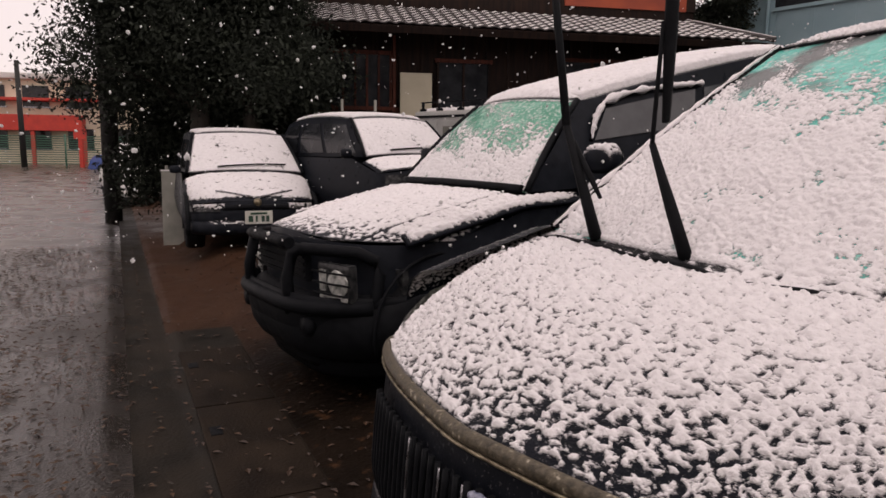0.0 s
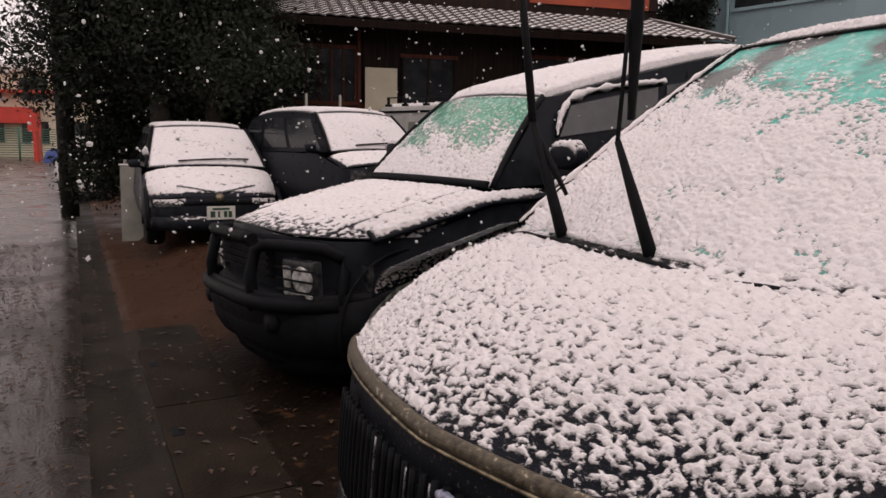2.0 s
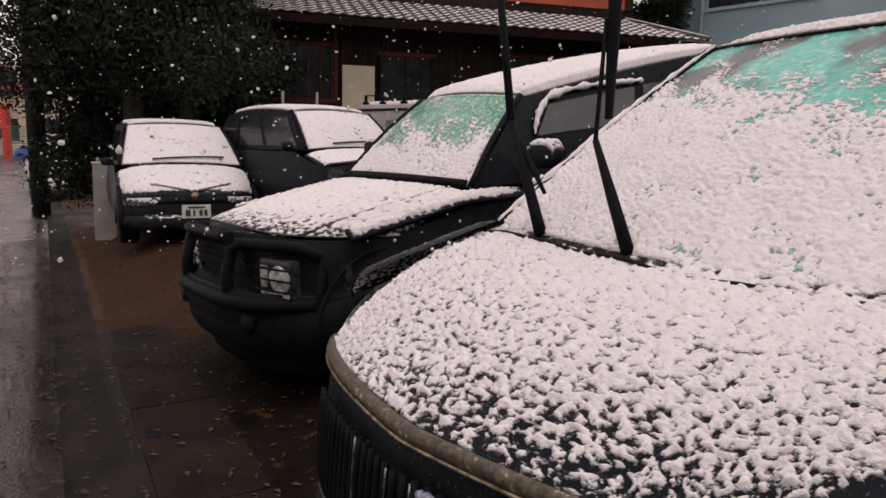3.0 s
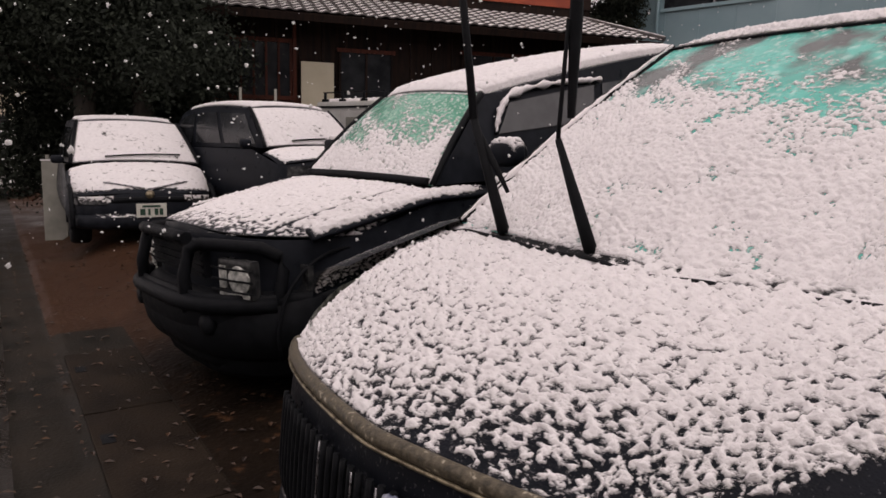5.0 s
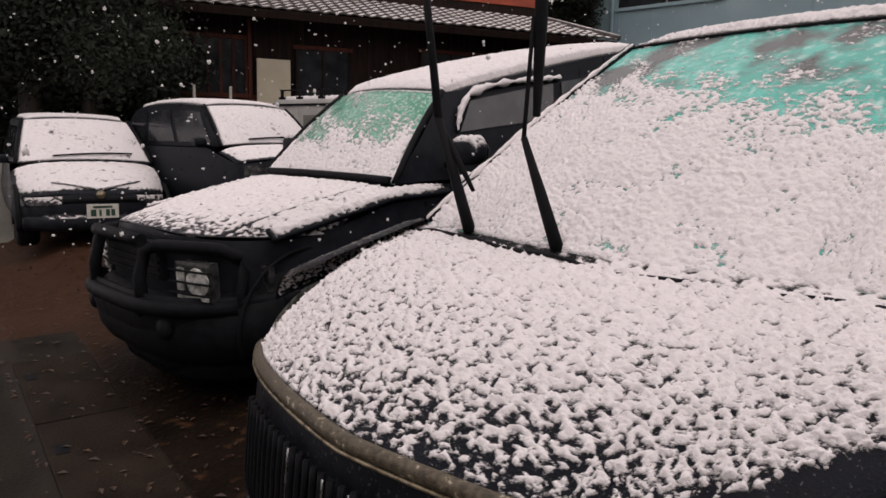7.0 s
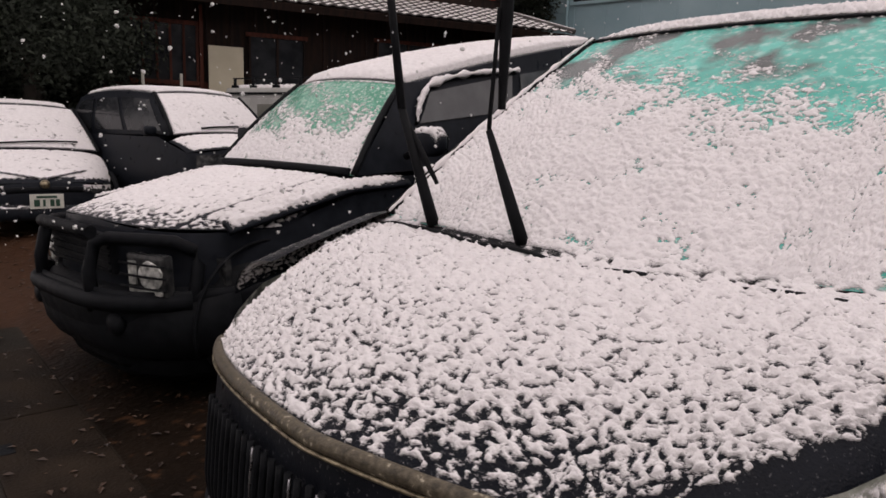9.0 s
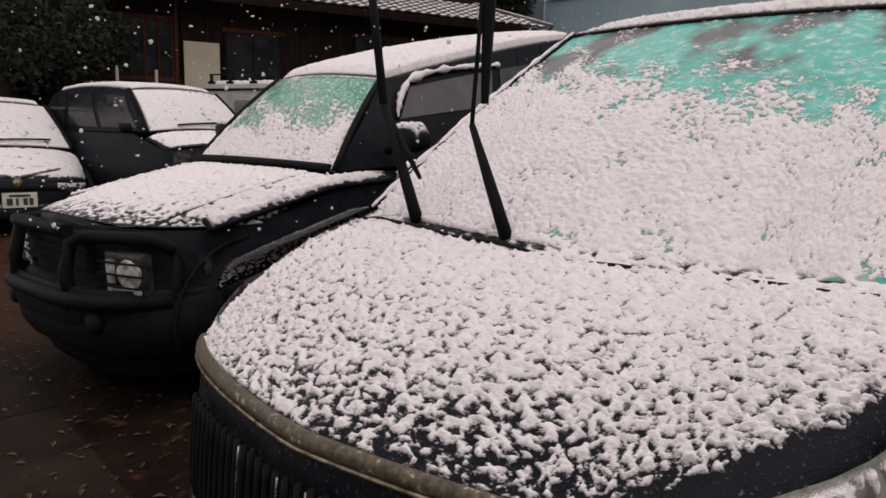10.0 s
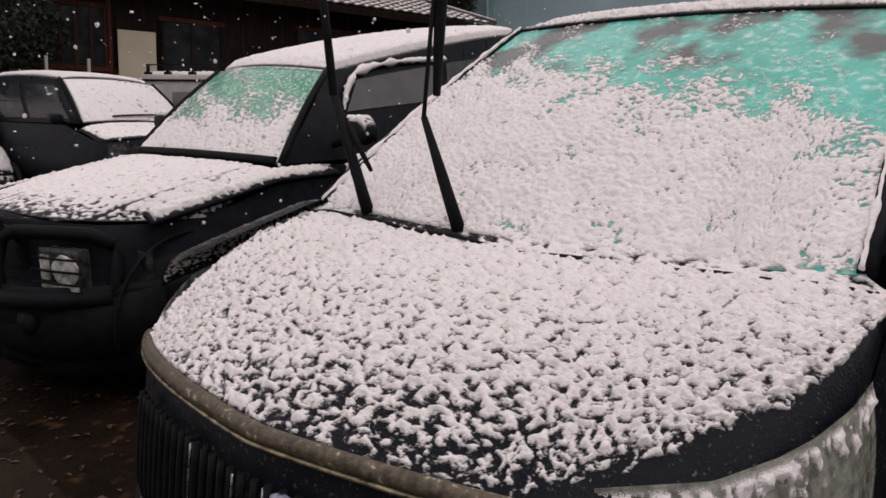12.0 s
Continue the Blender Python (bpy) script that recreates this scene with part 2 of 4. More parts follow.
# ---- building helpers ----
class Grain:
    """Smooth gradient noise over the plane, for arrays."""

    def __init__(self, seed):
        rs = np.random.RandomState(seed)
        self.perm = rs.permutation(256)
        ang = rs.rand(256) * 2 * np.pi
        self.g = np.stack([np.cos(ang), np.sin(ang)], -1)

    def __call__(self, x, y):
        xi, yi = np.floor(x).astype(int), np.floor(y).astype(int)
        fx, fy = x - xi, y - yi
        u, v = fx * fx * fx * (fx * (fx * 6 - 15) + 10), fy * fy * fy * (fy * (fy * 6 - 15) + 10)

        def corner(a, b):
            g = self.g[self.perm[(self.perm[(xi + a) & 255] + yi + b) & 255]]
            return g[..., 0] * (fx - a) + g[..., 1] * (fy - b)

        top = corner(0, 0) * (1 - u) + corner(1, 0) * u
        low = corner(0, 1) * (1 - u) + corner(1, 1) * u
        return 1.5 * (top * (1 - v) + low * v)


GRAIN = Grain(5)


def smoothstep(a, b, x):
    t = np.clip((x - a) / (b - a), 0, 1)
    return t * t * (3 - 2 * t)


def mesh_of(name, verts, faces, material, smooth=True):
    me = bpy.data.meshes.new(name)
    me.from_pydata([tuple(map(float, v)) for v in verts], [], [tuple(map(int, f)) for f in faces])
    if material:
        me.materials.append(material)
    if smooth:
        me.polygons.foreach_set("use_smooth", [True] * len(me.polygons))
    me.update()
    return me


def part(name, data, material, parent, label=""):
    """A bmesh or (verts, faces) as one mesh object under a thing or a part; parent None: top level."""
    if isinstance(data, tuple):
        layer = len(data) > 3
        me = mesh_of(name, data[0], data[1], SNOW_LAYER if layer else material, data[2] if len(data) > 2 else True)
        if layer:
            me.attributes.new("cover", "FLOAT", "POINT").data.foreach_set("value", np.asarray(data[3], np.float32))
    else:
        me = bpy.data.meshes.new(name)
        data.normal_update()
        data.to_mesh(me)
        data.free()
        me.materials.append(material)
    ob = new(name, me)
    ob.parent = parent
    return tagged(ob, label)


def box(x0, x1, y0, y1, z0, z1, bevel=0.0, bm=None, m=None):
    made = bm or bmesh.new()
    vs = bmesh.ops.create_cube(made, size=1.0)["verts"]
    for v in vs:
        v.co = Vector(((x0 + x1) / 2 + v.co.x * (x1 - x0), (y0 + y1) / 2 + v.co.y * (y1 - y0), (z0 + z1) / 2 + v.co.z * (z1 - z0)))
    if bevel:
        es = list({e for v in vs for e in v.link_edges})
        out = bmesh.ops.bevel(made, geom=es, offset=bevel, segments=2, affect="EDGES", profile=0.7)
        vs = list({v for f in out["faces"] for v in f.verts} | {v for v in vs if v.is_valid})
    if m is not None:
        bmesh.ops.transform(made, matrix=m, verts=[v for v in vs if v.is_valid])
    return made


def grid_faces(nu, nv, keep=None):
    i, j = np.meshgrid(np.arange(nu - 1), np.arange(nv - 1), indexing="ij")
    a = (i * nv + j).ravel()
    f = np.stack([a, a + nv, a + nv + 1, a + 1], -1)
    return f if keep is None else f[keep[f].any(-1)]


def sheet(fn, nu, nv, flip=False, thick=0.0):
    """A surface fn(u, v), u and v from 0 to 1, as verts and faces; thick gives it a back and closed rims."""
    u, v = np.meshgrid(np.linspace(0, 1, nu), np.linspace(0, 1, nv), indexing="ij")
    p = fn(u, v).reshape(-1, 3)
    f = grid_faces(nu, nv)
    if flip:
        f = f[:, ::-1]
    if thick:
        n = normals(fn(u, v)).reshape(-1, 3) * (-1 if flip else 1)
        back = p - n * thick
        k = len(p)
        idx = np.arange(k).reshape(nu, nv)
        rim = np.concatenate([idx[:, 0], idx[-1, 1:], idx[-2::-1, -1], idx[0, -2:0:-1]])
        nxt = np.roll(rim, -1)
        side = np.stack([rim, nxt, nxt + k, rim + k], -1)
        p, f = np.concatenate([p, back]), np.concatenate([f, f[:, ::-1] + k, side])
    return p, f


def normals(p):
    du, dv = np.gradient(p, axis=0), np.gradient(p, axis=1)
    n = np.cross(du, dv)
    return n / np.maximum(np.linalg.norm(n, axis=-1, keepdims=True), 1e-9)


def snow_on(fn, nu, nv, depth, scale=1.0, rough=0.012, flip=False, seed=0.0, soft=0.0, upright=False):
    """Clumped snow over fn(u, v). depth(u, v): mean thickness in metres; where the clumps dip under the surface it shows through."""
    u, v = np.meshgrid(np.linspace(0, 1, nu), np.linspace(0, 1, nv), indexing="ij")
    p = fn(u, v)
    n = normals(p) * (-1 if flip else 1)
    x, y = p[..., 0] - 0.9 * p[..., 2], p[..., 1] + 0.25 * p[..., 2]
    y = y + 0.8 * np.sign(p[..., 1]) * smoothstep(0.45, 0.8, np.abs(p[..., 1])) * (p[..., 2].max() - p[..., 2])
    if upright:
        x, y = p[..., 0] - p[..., 1], p[..., 2] * 1.0
    x, y = (x + 20 + seed) / scale, (y + 20 + seed * 1.7) / scale
    wx, wy = x + 0.012 * GRAIN(x / 0.05 + 9, y / 0.05), y + 0.012 * GRAIN(x / 0.05, y / 0.05 + 31)
    m = 0.58 * GRAIN(wx / 0.036, wy / 0.036) + 0.22 * GRAIN(wx / 0.085 + 7, wy / 0.085) + 0.34 * GRAIN(wx / 0.018, wy / 0.018 + 3)
    m += 0.17 * GRAIN(x / 0.0088, y / 0.0088 + 11)
    m = np.where(m > 0, 0.85 * m, 1.15 * m) + 0.5 * soft * GRAIN(x / 0.25, y / 0.25)
    h = depth(u, v) + rough * m
    edge = np.minimum(np.minimum(u, 1 - u) * (nu - 1), np.minimum(v, 1 - v) * (nv - 1))
    h = np.where(edge < 0.5, -0.004, h)
    h = np.where(edge < 4, np.minimum(h, 0.002 * edge - 0.002), h)
    q = (p + n * h[..., None]).reshape(-1, 3)
    f = grid_faces(nu, nv, (h > -0.0015).ravel())
    if flip:
        f = f[:, ::-1]
    used = np.unique(f)
    where = np.zeros(len(q), int)
    where[used] = np.arange(len(used))
    return q[used], where[f], True, smoothstep(-0.0015, 0.0085, h).ravel()[used]


def tube(points, radius, sides=10, flat=1.0, cap=True):
    """A round bar along points; radius a number or a list; flat squeezes it sideways."""
    pts = [Vector(p) for p in points]
    rad = radius if isinstance(radius, (list, tuple)) else [radius] * len(pts)
    vs, fs = [], []
    for i, p in enumerate(pts):
        d = (pts[min(i + 1, len(pts) - 1)] - pts[max(i - 1, 0)]).normalized()
        s = d.cross(Vector((0, 0, 1)) if abs(d.z) < 0.95 else Vector((1, 0, 0))).normalized()
        t = s.cross(d)
        for k in range(sides):
            a = 2 * math.pi * k / sides
            vs.append(p + s * math.cos(a) * rad[i] * flat + t * math.sin(a) * rad[i])
    for i in range(len(pts) - 1):
        for k in range(sides):
            a, b = i * sides + k, i * sides + (k + 1) % sides
            fs.append((a, b, b + sides, a + sides))
    if cap:
        fs += [tuple(range(sides))[::-1], tuple(range((len(pts) - 1) * sides, len(pts) * sides))]
    me_v = [tuple(v) for v in vs]
    bm = bmesh.new()
    bv = [bm.verts.new(v) for v in me_v]
    for f in fs:
        face = bm.faces.new([bv[i] for i in f])
        face.smooth = len(f) == 4
    return bm


def ridge(points, radius, seed=0.0, steps=8):
    """An uneven ridge of snow along points."""
    pts = [Vector(p) for p in points]
    path = [a.lerp(b, k / steps) for a, b in zip(pts, pts[1:]) for k in range(steps)] + [pts[-1]]
    rad = [max(0.002, radius * (0.75 + 0.9 * noise.noise(p * 14 + Vector((seed, 0, 0))))) for p in path]
    bm = tube(path, rad, 9)
    for v in bm.verts:
        v.co += 0.35 * radius * noise.noise_vector(v.co * 45)
    return bm


def lathe(profile, sides=28, axis="y"):
    """A turned shape from (radius, along) pairs."""
    bm = bmesh.new()
    rings = []
    for r, h in profile:
        ring = []
        for k in range(sides):
            a = 2 * math.pi * k / sides
            ring.append(bm.verts.new((r * math.cos(a), h, r * math.sin(a)) if axis == "y" else (r * math.cos(a), r * math.sin(a), h)))
        rings.append(ring)
    for a, b in zip(rings, rings[1:]):
        for k in range(sides):
            f = bm.faces.new((a[k], a[(k + 1) % sides], b[(k + 1) % sides], b[k]))
            f.smooth = True
    for ring in (rings[0], rings[-1]):
        bm.faces.new(ring)
    bmesh.ops.recalc_face_normals(bm, faces=bm.faces)
    return bm


def thing(name, m, label, category, group="", kind=""):
    ob = new(name)
    ob.matrix_world = m
    return tagged(ob, label, category, group, kind)


# ---- plan: the street runs along ALONG, the parking lot lies across it, to ACROSS ----
ALONG, ACROSS = Vector((-0.428, 0.9038, 0)), Vector((0.9038, 0.428, 0))
STREET = Matrix(((ACROSS.x, ALONG.x, 0, 0), (ACROSS.y, ALONG.y, 0, 0), (0, 0, 1, 0), (0, 0, 0, 1)))


def rise(p, q):
    """Height of the ground at p metres across from the kerb line and q along it; the lot climbs away from the street."""
    p, q = np.asarray(p, float), np.asarray(q, float)
    lot = 0.045 * np.clip(p - 0.80, 0, 7.0) + 0.034 * np.clip(q - 2.8, 0, 12) * smoothstep(0.75, 1.3, p)
    return lot - 0.03 * smoothstep(-0.12, 0.04, p) * (1 - smoothstep(0.30, 0.335, p))


def ground_at(x, y):
    return float(rise(x * ACROSS.x + y * ACROSS.y, x * ALONG.x + y * ALONG.y))


# ---- ground: one sheet with the asphalt street, the wet gutter and the brown lot ----
def build_ground():
    ps = np.unique(np.concatenate([[-400, -120, -40, -15, -8], np.arange(-6, -0.2, 0.5), np.arange(-0.2, 0.45, 0.05),
                                   np.arange(0.45, 8.2, 0.35), [8.6, 12, 20, 40, 120, 400]]))
    qs = np.unique(np.concatenate([[-400, -100, -30, -10], np.arange(-6, 24, 0.35), np.arange(24, 50, 3), [60, 100, 400]]))
    p, q = np.meshgrid(ps, qs, indexing="ij")
    z = rise(p, q) + 0.006 * GRAIN(p / 0.9, q / 0.9) * (np.abs(p) < 20) + 0.012 * GRAIN(p / 1.7 + 5, q / 1.3) * (p > 0.85)
    v = np.stack([p, q, z], -1).reshape(-1, 3)
    me = mesh_of("ground", v, grid_faces(len(ps), len(qs)), None)
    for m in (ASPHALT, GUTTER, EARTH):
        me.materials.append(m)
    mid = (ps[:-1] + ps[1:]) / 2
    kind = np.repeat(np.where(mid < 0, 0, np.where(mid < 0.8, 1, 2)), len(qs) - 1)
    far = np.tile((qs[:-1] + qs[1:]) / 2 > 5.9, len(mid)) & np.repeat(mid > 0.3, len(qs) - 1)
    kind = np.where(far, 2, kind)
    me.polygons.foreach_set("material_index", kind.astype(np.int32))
    ob = new("ground", me)
    ob.matrix_world = STREET
    return tagged(ob, "wet asphalt street, dark gutter and brown earth parking lot", "ground", kind="structure")


ground = build_ground()


# ---- vehicles: x ahead, y to its left, z up; the origin lies on the ground under the middle of the windscreen's foot ----
class Shape:
    """The main surfaces of a vehicle as functions of u, v in 0..1."""

    def __init__(self, hood, half, cowl, lip, head_x, head_z, head_w, roof_z, tail, nose_p=3.0, nose_e=0.6, bow=0.16,
                 belt=None, sill=0.24, drop=0.10, crown=0.05, slope=0.35, nose_w=1.06, tail_z=None, sweep=0.10, arc=0.03):
        self.hood, self.sweep, self.arc = hood, sweep, arc
        self.half = half
        self.cowl = cowl
        self.lip = lip
        self.head_x = head_x
        self.head_z = head_z
        self.head_w = head_w
        self.roof_z = roof_z
        self.tail = tail
        self.nose_p = nose_p
        self.nose_e = nose_e
        self.bow = bow
        self.sill = sill
        self.drop = drop
        self.crown = crown
        self.slope = slope
        self.nose_w = nose_w
        self.belt = belt or cowl - 0.05
        self.tail_z = tail_z or roof_z - 0.08

    def front(self, y):
        return self.hood * np.clip(1 - np.abs(y / (self.half * self.nose_w)) ** self.nose_p, 0, 1) ** self.nose_e

    def foot(self, y):
        return -self.bow * (y / self.half) ** 2

    def lip_z(self, y):
        return self.lip - 0.05 * (y / self.half) ** 2

    def across(self, u):
        """Sideways place on the hood, from -1 to 1, closer spaced towards the edges."""
        return np.sin((u - 0.5) * np.pi * 0.96) / math.sin(0.48 * np.pi)

    def bonnet(self, u, v):
        y = self.across(u) * self.half
        x0, x1 = self.foot(y) + 0.03, self.front(y)
        s = np.abs(y) / self.half
        z0 = self.cowl - self.crown * s ** 2
        g = self.slope * v + (1 - self.slope) * v ** 3.2
        z = z0 + (self.lip_z(y) - z0) * g - self.drop * s ** 7 * (1 - 0.5 * v)
        return np.stack([x0 + (x1 - x0) * v, y, z], -1)

    def screen(self, u, v):
        s = 2 * u - 1
        w0 = self.half * 0.93
        y = s * (w0 + (self.head_w - w0) * v)
        bulge = 0.05 * np.sin(np.pi * v) * (1 - 0.5 * s ** 2)
        x = self.foot(s * w0) * (1 - v) + (self.head_x - self.sweep * s ** 2) * v + bulge * 0.5
        z = (self.cowl + 0.01 - self.crown * s ** 2 * 0.8) * (1 - v) + (self.head_z - self.arc * s ** 2) * v + bulge * 0.8
        return np.stack([x, y, z], -1)

    def roof(self, u, v):
        s = 2 * u - 1
        xb = self.tail + 0.35
        x = (self.head_x - self.sweep * s ** 2) * (1 - v) + xb * v
        y = s * (self.head_w + 0.05 * np.sin(np.pi * np.clip(v * 1.1, 0, 1)))
        base = self.head_z * (1 - v) + self.tail_z * v
        top = np.sin(np.pi * np.clip(v, 0, 1)) ** 0.55
        z = base + (self.roof_z - np.maximum(self.head_z, self.tail_z)) * top - self.arc * s ** 2 - 0.035 * s ** 8 * (v > 0.02)
        return np.stack([x, y, z], -1)

    def flank(self, side):
        """The upper side from belt to roof; u from the windscreen back, v upwards."""
        def fn(u, v):
            w0 = self.half * 0.93
            lowx = self.foot(np.array(w0)) * (1 - u) + (self.tail + 0.08) * u
            topx = (self.head_x - self.sweep) * (1 - u) + (self.tail + 0.35) * u
            r = self.roof(np.zeros_like(u), u)
            lowz = (self.cowl + 0.01 - self.crown * 0.8) * (1 - u) + self.belt * u
            x = lowx * (1 - v) + topx * v
            y = (w0 * 1.0) * (1 - v) + np.abs(r[..., 1]) * v + 0.02 * np.sin(np.pi * v)
            z = lowz * (1 - v) + r[..., 2] * v
            return np.stack([x, side * y, z], -1)
        return fn

    def ring(self):
        """The outline from the left tail round the nose to the right tail."""
        w = self.half
        ys = w * np.sin(np.linspace(np.pi / 2, -np.pi / 2, 49))
        side = np.linspace(self.tail, self.foot(np.array(w)), 14)[:-1]
        x = np.concatenate([side, np.maximum(self.front(ys), self.foot(np.array(w))), side[::-1]])
        y = np.concatenate([np.full(13, w), ys, np.full(13, -w)])
        return x, y

    def shell(self):
        x, y = self.ring()
        n = len(x)
        nose = smoothstep(self.foot(np.array(self.half)), self.hood * 0.5, x)
        top = np.where(nose > 0, np.minimum(self.bonnet((y / self.half + 1) / 2, np.ones_like(y))[..., 2] + 0.0, 9), self.belt)
        top = self.belt + (top - self.belt) * nose
        rows = []
        for k, (f, inset) in enumerate(((1.0, 0.0), (0.93, -0.012), (0.72, -0.03), (0.48, -0.045), (0.30, -0.03), (0.12, 0.0), (0.0, 0.06))):
            z = self.sill + (top - self.sill) * f
            sx = 1 - inset / max(self.hood, 0.5) * nose
            rows.append(np.stack([x * np.where(x > 0, sx, 1), y * (1 - inset / self.half), z], -1))
        v = np.concatenate(rows)
        fs = [(k * n + i, k * n + i + 1, (k + 1) * n + i + 1, (k + 1) * n + i) for k in range(len(rows) - 1) for i in range(n - 1)]
        fs += [tuple(k * n for k in range(len(rows))) + tuple(k * n + n - 1 for k in range(len(rows) - 1, -1, -1))]
        fs += [tuple((len(rows) - 1) * n + i for i in range(n))]
        return v, np.array(fs, dtype=object)

    def skin(self, y, f, out=0.0):
        """A place on the nose: y to the left, f from the sill (0) to the lip (1)."""
        inset = float(np.interp(f, [0, 0.12, 0.30, 0.48, 0.72, 0.93, 1.0], [0.06, 0.0, -0.03, -0.045, -0.03, -0.012, 0.0]))
        x = float(self.front(np.array(y))) * (1 - inset / max(self.hood, 0.5)) + out
        z = self.sill + (float(self.lip_z(np.array(y))) - self.sill) * f
        return Vector((x, y * (1 - inset / self.half), z))


def pane(fn, u0, u1, v0, v1, nu=10, nv=6, lift=0.006, flip=False):
    def inner(u, v):
        return fn(u0 + (u1 - u0) * u, v0 + (v1 - v0) * v)
    u, v = np.meshgrid(np.linspace(0, 1, nu), np.linspace(0, 1, nv), indexing="ij")
    p = inner(u, v)
    n = normals(p) * (-1 if flip else 1)
    p = (p + n * lift).reshape(-1, 3)
    f = grid_faces(nu, nv)
    return p, (f[:, ::-1] if flip else f)


def add_wheels(car, s, xs, radius=0.34, rim=CHROME, arch=0.03):
    for x in xs:
        for side in (1, -1):
            w = new("wheel")
            w.parent = car
            w.matrix_local = pose(x, side * (s.half - 0.11), radius)
            r = radius
            part("tyre", lathe([(r * 0.62, -0.10), (r * 0.92, -0.11), (r, -0.07), (r, 0.07), (r * 0.92, 0.11), (r * 0.62, 0.10)]), RUBBER, w)
            part("rim", lathe([(r * 0.60, -0.08), (r * 0.63, 0.105), (r * 0.5, 0.115), (r * 0.42, 0.07), (r * 0.15, 0.08), (r * 0.12, 0.10)]), rim, w)
        for side in (1, -1):
            arc = [(x + (radius + 0.07) * math.cos(a), side * (s.half - 0.012), radius + (radius + 0.07) * math.sin(a))
                   for a in np.linspace(-0.25, math.pi + 0.25, 17)]
            part("wheel_arch", tube(arc, arch, 8), PLASTIC, car)


def number_plate(car, m):
    pl = part("license_plate", box(-0.006, 0.006, -0.165, 0.165, -0.08, 0.08, 0.003), PLATE, car, "pale enamel plate with dark bars")
    pl.matrix_local = m
    for y0, y1, z0, z1 in ((-0.10, 0.10, 0.035, 0.06), (-0.125, -0.10 + 0.03, -0.055, 0.02), (-0.04, -0.015, -0.055, 0.02),
                           (0.03, 0.07, -0.055, 0.02), (0.085, 0.125, -0.055, 0.02)):
        part("bar", box(0.006, 0.009, y0, y1, z0, z1), PLATE_INK, pl)


def mirror(car, x, y, z, side, snow=0.02, size=1.0):
    body = bmesh.new()
    bmesh.ops.create_uvsphere(body, u_segments=20, v_segments=12, radius=1)
    for v in body.verts:
        c = v.co
        v.co = Vector((0.075 * math.copysign(abs(c.x) ** 0.7, c.x), 0.12 * math.copysign(abs(c.y) ** 0.6, c.y), 0.085 * math.copysign(abs(c.z) ** 0.65, c.z)))
    for f in body.faces:
        f.smooth = True
    mo = part("mirror", body, PAINT_DARK, car, "dark door mirror with snow on top")
    mo.matrix_local = pose(x, y, z) @ Matrix.Scale(size, 4)
    part("stalk", tube([(0, -side * 0.08, -0.05), (0.0, -side * 0.20, -0.09)], 0.025, 8), PLASTIC, mo)
    part("glass", box(-0.075, -0.071, -0.095, 0.095, -0.06, 0.06), DARKGLASS, mo)
    if size < 1:
        return
    part("snow_cap", snow_on(lambda u, v: np.stack([0.07 * (2 * u - 1), 0.125 * (1 - 2 * v), 0.088 * np.clip(1 - (2 * u - 1) ** 4 * 0.6 - (2 * v - 1) ** 4 * 0.7, 0, 1)], -1),
                             30, 40, lambda u, v: snow + 0 * u, 1.0, 0.02, flip=True), SNOW, mo)


def base_car(name, m, s, label, group, paint, glass, snow_res, hood_depth, screen_depth, roof_depth, scale=1.0, rough=0.012,
             panes=((0.06, 0.36), (0.40, 0.68), (0.72, 0.94)), seed=0.0, pane_v=(0.10, 0.84)):
    car = thing(name, m, label, "car", group)
    part("body", s.shell(), paint, car)
    part("hood", sheet(s.bonnet, 81, 41, flip=True), FROSTED if paint == PAINT else paint, car)
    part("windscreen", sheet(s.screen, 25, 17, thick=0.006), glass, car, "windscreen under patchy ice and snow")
    part("roof", sheet(s.roof, 25, 25), paint, car)
    for side in (1, -1):
        fn = s.flank(side)
        part("side_panel", sheet(fn, 17, 8, flip=side > 0), paint, car)
        for u0, u1 in panes:
            part("side_window", pane(fn, u0, u1, *pane_v, lift=0.010, flip=side < 0), SIDEGLASS if glass == GREENGLASS else DARKGLASS, car)
        edge = [tuple(s.screen(np.array(0.5 - side * -0.5), np.array(v)) + np.array([0, 0, 0.004])) for v in np.linspace(0, 1, 9)]
        trim = part("pillar_trim", tube(edge, 0.022, 8), PLASTIC, car)
        if paint != PAINT:
            continue
        part("pillar_snow", ridge([Vector(e) + Vector((0.012, -side * 0.010, 0.012)) for e in edge], 0.011, seed), SNOW, trim)

    def tail(u, v):
        a, b = s.flank(-1)(np.ones_like(u), v), s.flank(1)(np.ones_like(u), v)
        return a * (1 - u[..., None]) + b * u[..., None]
    part("tailgate", sheet(tail, 9, 7), paint, car)
    nu, nv = snow_res
    part("hood_snow", snow_on(s.bonnet, nu, nv, lambda u, v: hood_depth((s.across(u) + 1) / 2, v), scale, rough, True, seed), SNOW, car, "clumped fresh snow with dark gaps")
    part("windscreen_snow", snow_on(s.screen, nu, nv, lambda u, v: 0.6 * screen_depth(u, v), scale, 0.55 * rough, False, seed + 3.1, soft=1.3), SNOW, car, "patchy fresh snow")
    part("roof_snow", snow_on(s.roof, nu // 2, nv, roof_depth, scale, rough, False, seed + 7.7), SNOW, car, "even fresh snow")
    return car


def at_heading(x, y, degrees, dip=2.6, lift=0.0):
    return Matrix.Translation((x, y, ground_at(x, y) + lift)) @ pose(0, 0, 0, 0, 0, degrees) @ pose(0, 0, 0, 0, dip, 0)


